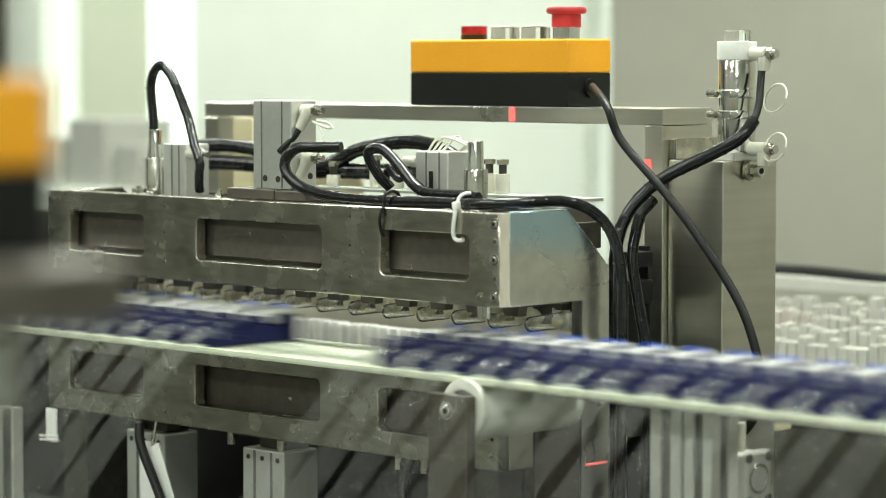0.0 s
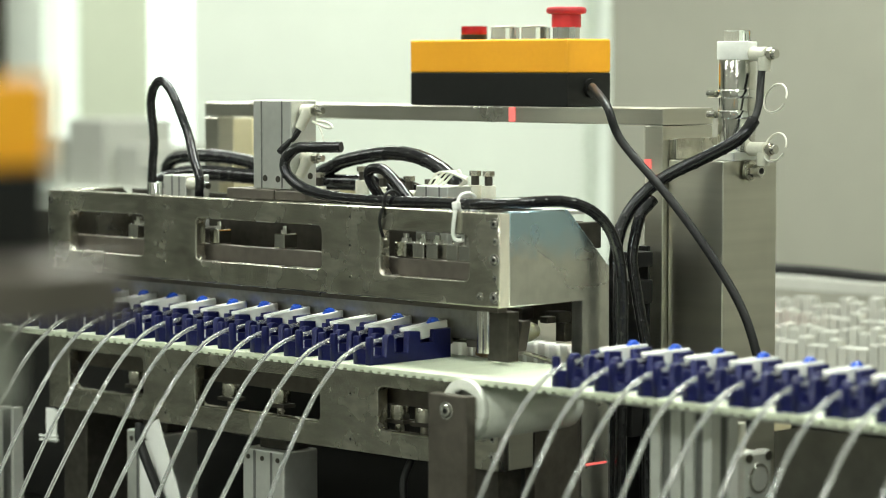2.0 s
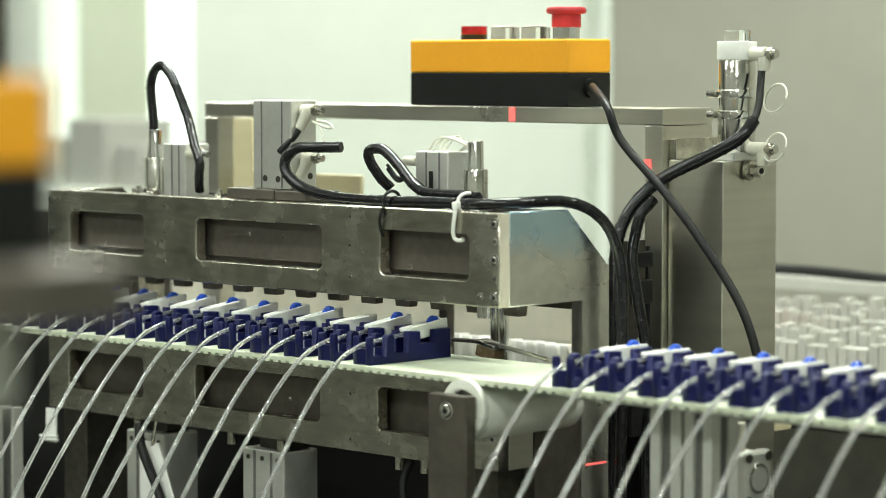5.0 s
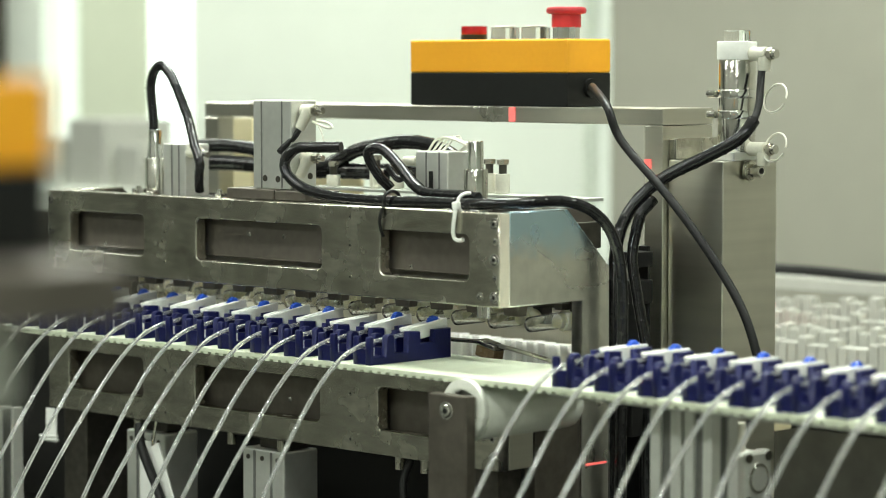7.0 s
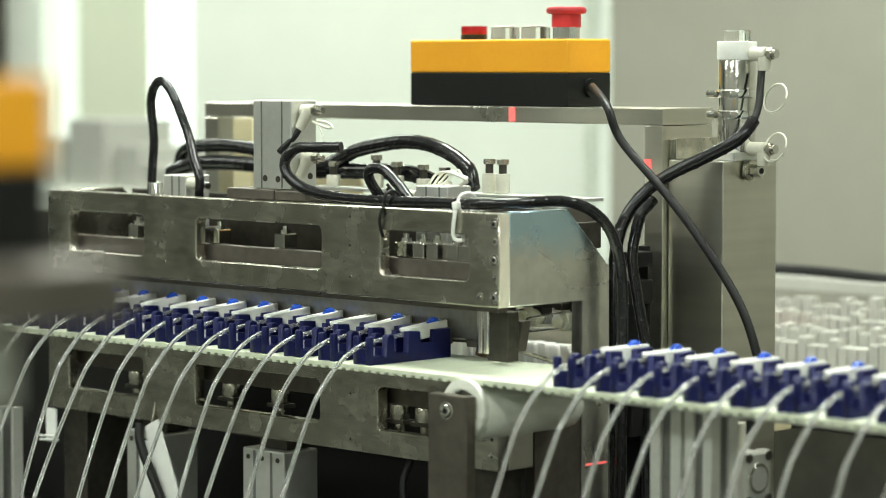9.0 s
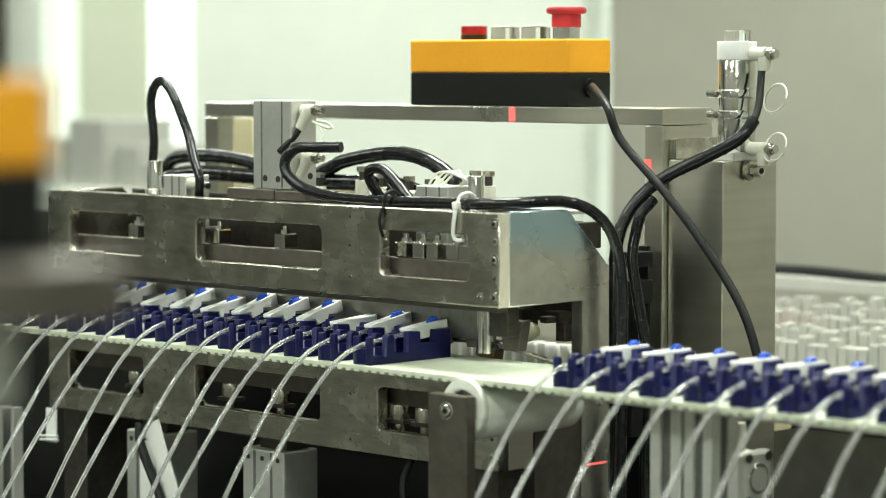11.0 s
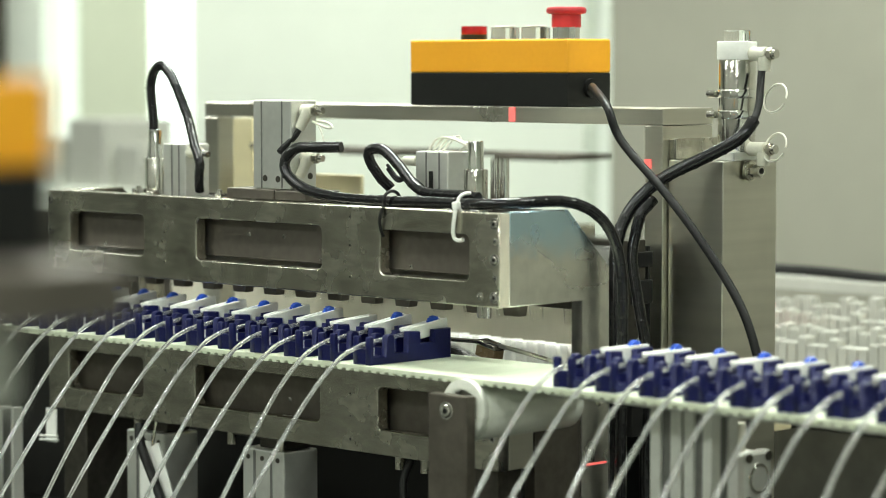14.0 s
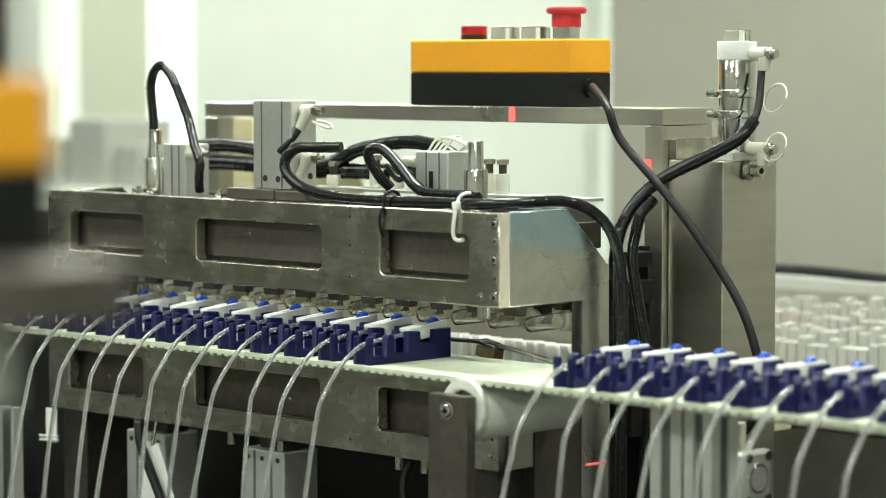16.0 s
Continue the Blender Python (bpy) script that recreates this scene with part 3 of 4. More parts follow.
def hoses():
    feed = thing("air_hose", (0.0551, 0.304, 0.2164), "thin smooth black air hose from the upper fitting", "hose")
    cable([(0.0575, 0.304, 0.2150), (0.0614, 0.297, 0.1992), (0.0690, 0.285, 0.1806), (0.0725, 0.272, 0.1647), (0.0700, 0.263, 0.1545)], 0.0036, "", parent=feed)
    cable([(0.0722, 0.274, 0.1660), (0.0691, 0.262, 0.1526), (0.0571, 0.255, 0.1424), (0.0300, 0.247, 0.1285), (0.0000, 0.232, 0.1120), (-0.0180, 0.212, 0.0900),
           (-0.0270, 0.196, 0.060), (-0.0250, 0.186, 0.020), (-0.022, 0.184, -0.06), (-0.020, 0.184, -0.15), (-0.020, 0.186, -0.298)], 0.0056,
          "thick black hose in glossy spiral wrap hanging from the column", wrap=True, name="spiral_hose", category="hose")
    # along the top of the press frame and down behind its end
    cable([(-0.2385, 0.030, 0.139), (-0.260, 0.022, 0.1385), (-0.281, 0.012, 0.1375), (-0.2945, 0.008, 0.1250), (-0.2886, 0.006, 0.1114), (-0.2642, 0.006, 0.0990), (-0.2203, 0.008, 0.0920), (-0.1505, 0.010, 0.0905), (-0.0981, 0.011, 0.0915),
           (-0.0329, 0.013, 0.0920), (-0.010, 0.030, 0.0930), (0.000, 0.085, 0.0930), (0.010, 0.115, 0.0830), (0.016, 0.136, 0.0600), (0.018, 0.147, 0.020), (0.018, 0.148, -0.05), (0.016, 0.148, -0.16), (0.010, 0.150, -0.298)], 0.0048,
          "black hose in glossy spiral wrap along the press frame", wrap=True, name="spiral_hose", category="hose")
    # flex cable of the control box
    cable([(-0.1500, 0.294, 0.195), (-0.120, 0.262, 0.1945), (-0.0648, 0.22, 0.1772), (-0.0466, 0.22, 0.1448), (0.0104, 0.22, 0.0950), (0.059, 0.22, 0.0462), (0.0998, 0.22, -0.0045), (0.1201, 0.22, -0.0504),
           (0.1240, 0.22, -0.085), (0.1173, 0.22, -0.1084), (0.0843, 0.22, -0.1461), (0.05, 0.22, -0.20), (0.03, 0.22, -0.298)], 0.0043, "smooth black flex cable of the control box", name="power_cable")
    cable([(-0.0060, 0.2200, 0.0900), (-0.0080, 0.2080, 0.0800), (-0.0092, 0.2030, 0.0720), (-0.0151, 0.2000, 0.0372), (-0.0100, 0.2000, 0.0049), (-0.0025, 0.2000, -0.0272), (0.0025, 0.2000, -0.0520), (0.0060, 0.2000, -0.1100), (0.0020, 0.2000, -0.1700), (0.0100, 0.2000, -0.298)], 0.0050,
          "black spiral-wrapped hose hanging behind the press frame", wrap=True, name="spiral_hose", category="hose")
    guide = thing("cable_guide", (-0.02, 0.24, -0.30), "black plastic cable guide holding the hoses beside the column", "cable guide")
    part("back_plate", box(-0.0590, -0.0330, 0.2440, 0.2480, -0.30, 0.0430, 0.0008), BLACK, guide)
    for z0, z1 in ((0.0235, 0.0385), (-0.0120, 0.0110), (-0.1400, -0.1000)):
        part("clamp", box(-0.0460, -0.0260, 0.2130, 0.2438, z0, z1, 0.0010), RUBBER, guide)
    # cable ties
    tie = thing("cable_tie", (-0.052, 0.0, 0.085), "white nylon cable tie round the hoses", "cable tie")
    loop = [Vector((-0.052, 0.0125 + 0.0125 * math.cos(a), 0.0925 + 0.0090 * math.sin(a))) for a in (2 * math.pi * k / 24 for k in range(25))]
    part("loop", sweep(loop, 0.0016, 8), WHITE, tie, smooth=True)
    part("tail", sweep(smooth_path([(-0.052, -0.001, 0.094), (-0.0525, -0.004, 0.078), (-0.0545, -0.003, 0.064), (-0.050, -0.002, 0.0590), (-0.043, -0.002, 0.0600)], 0.002), 0.0019, 8), WHITE, tie, smooth=True)
    part("head", box(-0.0555, -0.0485, -0.0040, 0.0010, 0.0875, 0.0940, 0.0008), WHITE, tie)
    tie = thing("cable_tie", (-0.148, 0.0, 0.085), "black nylon cable tie round the hose", "cable tie")
    loop = [Vector((-0.148, 0.010 + 0.0105 * math.cos(a), 0.0918 + 0.0085 * math.sin(a))) for a in (2 * math.pi * k / 24 for k in range(25))]
    part("loop", sweep(loop, 0.0016, 8), RUBBER, tie, smooth=True)
    part("tail", sweep(smooth_path([(-0.148, 0.0, 0.088), (-0.150, -0.0035, 0.076), (-0.151, -0.002, 0.066), (-0.152, 0.003, 0.058)], 0.002), 0.0016, 8), RUBBER, tie, smooth=True)


hoses()

# ---- the upright cylinder on the frame ----


def upright_cylinder():
    c = thing("upright_cylinder", (-0.33, 0.035, 0.0855), "pale anodised aluminium cylinder on a brown steel block", "pneumatic cylinder")
    part("block", box(-0.3845, -0.3150 + 0.0, 0.010, 0.060, 0.0858, 0.0962, 0.001), STEEL_BROWN, c, "brown steel block")
    part("block", box(-0.3150, -0.2700, 0.012, 0.058, 0.0858, 0.0955, 0.001), STEEL_BROWN, c, "brown steel block")
    body = part("body", box(-0.3555, -0.2995, 0.02, 0.0535, 0.0962, 0.1835, 0.0012), ALU, c)
    # grooves are thin dark strips, their shade put into the colour
    for x in (-0.3435, -0.3135):
        part("groove", box(x, x + 0.0016, 0.0194, 0.0205, 0.0970, 0.1825, 0), ALU_SHADE, body)
    for x, z in ((-0.3375, 0.1065), (-0.3185, 0.1060)):
        part("port", rod((x, 0.0215, z), (x, 0.0193, z), 0.0032, seg=16), STEEL_DARK, body)
    part("port", rod((-0.301, 0.045, 0.1090), (-0.2990, 0.045, 0.1090), 0.0032, seg=16), STEEL_DARK, body)
    for z in (0.1735, 0.1270):
        f = thing("elbow_fitting", (-0.2995, 0.036, z), "ivory speed-control fitting with a steel adjuster", "air fitting", "fittings on the upright cylinder")
        part("shell", rod((-0.2995, 0.036, z), (-0.284, 0.036, z), 0.0062, seg=20, bevel=0.001), FITTING, f, smooth=True)
        part("socket", rod((-0.290, 0.034, z), (-0.296, 0.028, z - 0.018), 0.0056, 0.0048, seg=20), FITTING, f, smooth=True)
        part("locknut", rod((-0.284, 0.036, z), (-0.278, 0.036, z), 0.0050, seg=6), STEEL, f)
        part("adjuster", rod((-0.278, 0.036, z), (-0.271, 0.036, z), 0.0034, seg=10), STEEL_BRIGHT, f, smooth=True)
    cable([(-0.2965, 0.028, 0.155), (-0.300, 0.024, 0.147), (-0.307, 0.016, 0.137), (-0.308, 0.012, 0.133)], 0.0030, "short black hose from the fitting")
    cable([(-0.283, 0.034, 0.163), (-0.270, 0.030, 0.1600), (-0.256, 0.030, 0.1570), (-0.251, 0.030, 0.1590), (-0.262, 0.032, 0.1625), (-0.276, 0.034, 0.1635)], 0.0013,
          "thin white signal wire bent into a loop", mat=CABLE_WHITE, name="white_wire")
    cable([(-0.278, 0.034, 0.163), (-0.266, 0.030, 0.152), (-0.260, 0.028, 0.141)], 0.0008, "thin white signal wire", mat=CABLE_WHITE, name="white_wire")


upright_cylinder()

# ---- what stands behind ----


def behind_press():
    g = thing("cream_guard_board", (-0.70, 0.363, -0.30), "cream plastic guard board behind the gantry", "guard board")
    part("board", box(-0.815, -0.745, 0.360, 0.366, -0.30, 0.1560, 0.001), CREAM_BOARD, g)
    part("low_board", box(-0.745, -0.560, 0.360, 0.366, 0.0320, 0.0930, 0.001), CREAM_BOARD, g)
    d = thing("rear_shield", (-0.70, 0.37, -0.30), "brown steel shield with a long beige panel behind the rack", "shield")
    part("wing", box(-1.25, -0.817, 0.368, 0.374, -0.30, 0.0300, 0.001), DARK_PLATE, d)
    part("panel", box(-0.880, -0.0530, 0.345, 0.351, -0.30, -0.0320, 0.001), RACK_BEIGE, d, "smooth beige panel")
    f = thing("fibre_sensor", (-0.09, 0.085, -0.148), "amber fibre sensor with a thin steel tube beside the belt", "sensor")
    block = box(-0.0120, 0.0120, -0.007, 0.007, -0.0095, 0.0010, 0.001)
    block.transform(pose(-0.092, 0.085, -0.0490, 0, 12, 0))
    part("block", block, AMBER, f)
    cap = box(-0.0125, 0.0125, -0.0075, 0.0075, 0.0012, 0.0062, 0.001)
    cap.transform(pose(-0.092, 0.085, -0.0490, 0, 12, 0))
    part("cap", cap, STEEL, f, "steel cap")
    part("bracket", box(-0.098, -0.086, 0.080, 0.090, -0.30, -0.0602, 0.001), STEEL_DARK, f)
    part("tube", sweep(smooth_path([(-0.150, 0.088, -0.0445), (-0.1379, 0.082, -0.0437), (-0.093, 0.080, -0.0434), (-0.0492, 0.080, -0.0482), (-0.0029, 0.080, -0.0552), (0.03, 0.080, -0.0640), (0.05, 0.080, -0.0900)], 0.003), 0.0021, 8), STEEL, f, "thin steel tube", smooth=True)
    m = thing("far_equipment", (-2.6, 1.75, FLOOR), "pale far-off equipment cabinet with shelves", "cabinet")
    part("cabinet", box(-2.95, -2.42, 1.60, 1.95, FLOOR, -0.03, 0.004), WALL_PALE, m)
    for x, w, h in ((-2.90, 0.09, 0.10), (-2.76, 0.12, 0.14), (-2.60, 0.07, 0.09), (-2.52, 0.09, 0.05)):
        part("housing", box(x, x + w, 1.62, 1.80, -0.03, -0.03 + h, 0.004), RACK_WHITE, m)


behind_press()


def rear_table():
    t = thing("rear_table", (0.0, 1.0, FLOOR), "grey-green transfer table behind the press", "table")
    part("top", box(-1.8, 1.1, 0.72, 1.30, -0.195, -0.165, 0.002), TABLE_GREY, t, "dark glossy table top")
    part("apron", box(-1.8, 1.1, 0.725, 1.29, -0.40, -0.197, 0.002), TABLE_GREY, t)
    for x in (-1.7, 1.0):
        part("leg", box(x - 0.03, x + 0.03, 1.00, 1.06, FLOOR, -0.40, 0.002), ALU, t)
    for k, (y, top, x0, x1) in enumerate(((0.318, -0.0725, -0.86, -0.052), (0.78, -0.108, -1.3, 0.25), (0.84, -0.098, -1.3, 0.25), (0.90, -0.089, -1.3, 0.25), (0.96, -0.081, -1.3, 0.25))):
        rack = thing("comb_rack", ((x0 + x1) / 2, y, -0.165 if k else -0.300), "white plastic comb rack holding infusion parts", "rack", "comb racks")
        part("rail", box(x0, x1, y, y + 0.018, -0.165 if k else -0.300, top - (0.006 if k else 0.030), 0.001), RACK_WHITE, rack)
        pitch = 0.0145 if k else 0.0158
        n = int((x1 - x0) / pitch)
        for i in range(n):
            x = x0 + i * pitch
            h = top + (0.009 * random.random() ** 2 + (0.018 * random.random() ** 9 if k == 4 else 0)) * (1 if k else 0.2)
            part("tooth", box(x, x + (0.0122 if k else 0.0102), y - 0.003, y + 0.015, top - 0.032, h, 0), RACK_WHITE if k else TOOTH_WHITE, rack)
    duct = thing("cable_duct", (-0.14, 0.46, -0.30), "cream plastic cable duct on a steel foot behind the column", "cable duct")
    part("duct", box(-0.30, -0.045, 0.450, 0.490, -0.160, -0.1490, 0.001), CREAM_BOARD, duct)
    for x in (-0.28, -0.07):
        part("foot", box(x, x + 0.012, 0.464, 0.476, -0.30, -0.160, 0.001), STEEL_DARK, duct)
    tray = thing("cable_tray", (-0.2, 1.1, -0.165), "white cable tray with dark cables behind the racks", "cable tray")
    part("tray", box(-0.75, 0.40, 1.10, 1.14, -0.078, -0.062, 0.001), RACK_WHITE, tray)
    for x in (-0.72, 0.35):
        part("upright", box(x, x + 0.02, 1.11, 1.13, -0.165, -0.079, 0.001), RACK_WHITE, tray)
    cable([(-0.74, 1.11, -0.055), (-0.5, 1.115, -0.053), (-0.35, 1.112, -0.057), (-0.2, 1.115, -0.053), (0.39, 1.112, -0.055)], 0.007, "dark cable lying in the tray")
    led = thing("sensor_lamp", (-0.36, 0.855, -0.165), "small glowing red sensor lamp among the racks", "indicator lamp")
    part("stem", box(-0.364, -0.356, 0.850, 0.858, -0.165, -0.081, 0.0005), RACK_WHITE, led)
    part("bulb", rod((-0.36, 0.854, -0.081), (-0.36, 0.854, -0.068), 0.0065, seg=16, bevel=0.002), RED_GLOW, led, smooth=True)
    # compact cylinder under the conveyor
    c = thing("compact_cylinder", (0.205, 0.088, -0.30), "silver compact cylinder with a square end cap", "pneumatic cylinder")
    part("body", box(0.184, 0.220, 0.072, 0.104, -0.160, -0.117, 0.002), ALU, c)
    cap = part("end_cap", box(0.220, 0.226, 0.069, 0.107, -0.163, -0.114, 0.004), ALU, c)
    part("rim", rod((0.226, 0.088, -0.1385), (0.2272, 0.088, -0.1385), 0.0135, seg=28), STEEL_BRIGHT, cap, smooth=True)
    part("bore", rod((0.2272, 0.088, -0.1385), (0.2277, 0.088, -0.1385), 0.0105, seg=28), ALU, cap, smooth=True)
    for dy in (-0.0135, 0.0135):
        for dz in (-0.0185, 0.0185):
            part("bolt", rod((0.226, 0.088 + dy, -0.1385 + dz), (0.2273, 0.088 + dy, -0.1385 + dz), 0.0042, seg=12), STEEL_DARK, cap, smooth=True)
    part("fitting", rod((0.205, 0.088, -0.117), (0.205, 0.088, -0.092), 0.0055, seg=16), FITTING, c, smooth=True)
    part("stand", box(0.188, 0.216, 0.076, 0.100, -0.30, -0.160, 0.001), STEEL_DARK, c)
    part("status_lamp", rod((0.196, 0.0715, -0.150), (0.196, 0.0700, -0.150), 0.0025, seg=10), RED_GLOW, c, "small glowing red status lamp")


rear_table()


def near_station():
    """The neighbouring station close to the lens."""
    g = thing("near_gantry", (0.80, -1.13, FLOOR), "brown steel gantry bar of the neighbouring station", "gantry")
    part("bar", box(0.30, 0.8650, -1.175, -1.108, 0.122, 0.1435, 0.001), STEEL_BROWN, g)
    part("post", box(0.30, 0.325, -1.175, -1.100, FLOOR, 0.1215, 0.001), STEEL_DARK, g)
    c = thing("near_cylinder", (0.80, -1.15, 0.088), "pale aluminium cylinder under the neighbouring gantry bar", "pneumatic cylinder")
    part("body", box(0.740, 0.833, -1.168, -1.136, 0.0880, 0.1165, 0.002), ALU, c)
    part("mount", box(0.750, 0.823, -1.165, -1.139, 0.1167, 0.1219, 0.001), STEEL, c)
    control_box((0.5950, -1.175, 0.1440), label="orange and black control box of the neighbouring station")


near_station()

# ---- moving parts of the press ----


def press_slide():
    s = thing("press_slide", (-0.33, 0.05, 0.0), "brown steel press slide with cylinders and clamp blocks inside the frame", "press slide")
    part("bar", box(-0.650, -0.018, 0.018, 0.030, 0.0260, 0.0700, 0.0008), STEEL_BROWN, s)
    part("jaw", box(-0.650, -0.062, 0.0570, 0.0620, -0.006, 0.040, 0.0008), JAW, s, "grey steel press jaw")
    for k in range(13):
        x = -0.628 + k * 0.0479
        stub = box(x - 0.006, x + 0.024, 0.0625, 0.074, -0.0140, 0.0148, 0.0008)
        for v in stub.verts:
            if v.co.z < 0:
                v.co.x = x + 0.009 + (v.co.x - x - 0.009) * 0.62
        part("stub", stub, STEEL_BROWN, s)
    for x in (-0.36, -0.308, -0.13, -0.255, -0.59):
        cap_screw(x, 0.030 if x != -0.36 and x != -0.308 else 0.050, 0.018, 0.0018, s)
    for x in (-0.0535, -0.0465):
        part("guide_pin", rod((x, 0.033, -0.014), (x, 0.033, 0.070), 0.0042, seg=18), STEEL_BRIGHT, s, smooth=True)
    # clamp blocks on top of the bar
    for x in (-0.146, -0.122, -0.104, -0.078, -0.062, -0.316, -0.415, -0.545):
        b = part("clamp_block", box(x - 0.0075, x + 0.0075, 0.0185, 0.036, 0.0703, 0.0850, 0.0012), STEEL_BRIGHT, s)
        part("hex_nut", rod((x, 0.027, 0.0850), (x, 0.027, 0.0885), 0.0055, seg=6), STEEL_BRIGHT, b)
        part("stud", rod((x, 0.027, 0.0880), (x, 0.027, 0.0925), 0.0030, seg=12), STEEL_BRIGHT, b, smooth=True)
    for x0, x1 in ((-0.5450, -0.4850), (-0.1700, -0.1000)):
        part("cross_plate", box(x0, x1, 0.044, 0.096, 0.0765, 0.0815, 0.0008), STEEL_DARK, s)
    for x0, x1, z1 in ((-0.157, -0.1142, 0.1368), (-0.5330, -0.4960, 0.1362)):
        cyl = part("slide_cylinder", box(x0, x1, 0.05, 0.082, 0.0815, z1, 0.0014), ALU, s, "pale aluminium cylinder")
        # dark strips on the face in place of shaded grooves
        part("groove", box(x0 + 0.014, x0 + 0.0155, 0.0494, 0.0506, 0.0825, z1 - 0.001, 0), ALU_SHADE, cyl)
        part("groove", box(x1 - 0.0115, x1 - 0.010, 0.0494, 0.0506, 0.0825, z1 - 0.001, 0), ALU_SHADE, cyl)
    part("nameplate", box(-0.1380, -0.1335, 0.0490, 0.0500, 0.1010, 0.1180, 0), BLACK, s)
    f = part("fitting", rod((-0.496, 0.055, 0.128), (-0.478, 0.055, 0.128), 0.006, seg=18, bevel=0.001), FITTING, s, smooth=True)
    part("adjuster", rod((-0.478, 0.055, 0.128), (-0.466, 0.055, 0.126), 0.0036, seg=10), STEEL_BRIGHT, f, smooth=True)
    f = part("fitting", rod((-0.157, 0.052, 0.127), (-0.172, 0.050, 0.127), 0.0045, seg=18, bevel=0.001), FITTING, s, smooth=True)
    for k in range(4):
        a = [(-0.150 + 0.006 * k, 0.06, 0.1360), (-0.140 + 0.005 * k, 0.062 + 0.004 * k, 0.1480 + 0.001 * k), (-0.120, 0.06 + 0.005 * k, 0.1490 - 0.001 * k), (-0.104, 0.066, 0.1415 + 0.001 * k), (-0.118, 0.07, 0.1370)]
        part("wire", sweep(smooth_path(a, 0.002), 0.0012, 8), CABLE_WHITE, s, "thin white wire", smooth=True)
    p = thing("guide_posts", (-0.07, 0.05, 0.09), "two polished steel guide posts in sleeves", "guide post")
    part("guide_block", box(-0.0460, -0.0200, 0.0330, 0.0480, 0.0020, 0.0480, 0.001), STEEL_DARK, p, "dark steel guide block")
    for x, z0, z1 in ((-0.0774, 0.1214, 0.1476), (-0.545, 0.121, 0.1504)):
        sleeve = part("sleeve", rod((x, 0.05, 0.06), (x, 0.05, z0), 0.0114, seg=28, bevel=0.0008), STEEL_BRIGHT, p, smooth=True)
        part("post", rod((x, 0.05, 0.06), (x, 0.05, z1), 0.0074, seg=24, bevel=0.0008), CHROME, p, smooth=True)
    h = thing("looped_hose", (-0.5646, 0.06, 0.0855), "black hose bent in a tall loop above the press frame", "hose")
    cable([(-0.5646, 0.06, 0.0862), (-0.5635, 0.06, 0.120), (-0.5601, 0.06, 0.156), (-0.5640, 0.06, 0.1976), (-0.5520, 0.06, 0.2170), (-0.5390, 0.06, 0.2140), (-0.5242, 0.06, 0.1978), (-0.5016, 0.058, 0.1627), (-0.4820, 0.0500, 0.1360), (-0.4690, 0.0460, 0.1180), (-0.4700, 0.0460, 0.1020), (-0.4740, 0.0500, 0.0880)], 0.0044, "", parent=h, wrap=True)
    b = thing("bent_hose", (-0.1943, 0.045, 0.0945), "short black spiral-wrapped hose bent over the press frame", "hose")
    cable([(-0.1880, 0.048, 0.1000), (-0.1960, 0.040, 0.1120), (-0.2021, 0.032, 0.1294), (-0.1960, 0.030, 0.1380), (-0.1788, 0.030, 0.1370), (-0.1558, 0.028, 0.1225), (-0.1331, 0.025, 0.1055), (-0.110, 0.022, 0.0990), (-0.07, 0.020, 0.0985), (-0.045, 0.020, 0.0975)], 0.0046, "", parent=b, wrap=True)
    for k in range(2):
        part("strand", sweep(smooth_path([(-0.1900, 0.045, 0.1230 - 0.004 * k), (-0.176, 0.045, 0.1110 - 0.003 * k), (-0.160, 0.044, 0.1120), (-0.148, 0.044, 0.1080), (-0.138, 0.046, 0.1000)], 0.002), 0.0018, 8), RUBBER, b, smooth=True)
    return s, p, h, b


SLIDE, POSTS, LOOP, BENT = press_slide()

# ---- transfer head that swings behind the press ----
AXIS = Vector((-0.33, 0.200, 0.080))


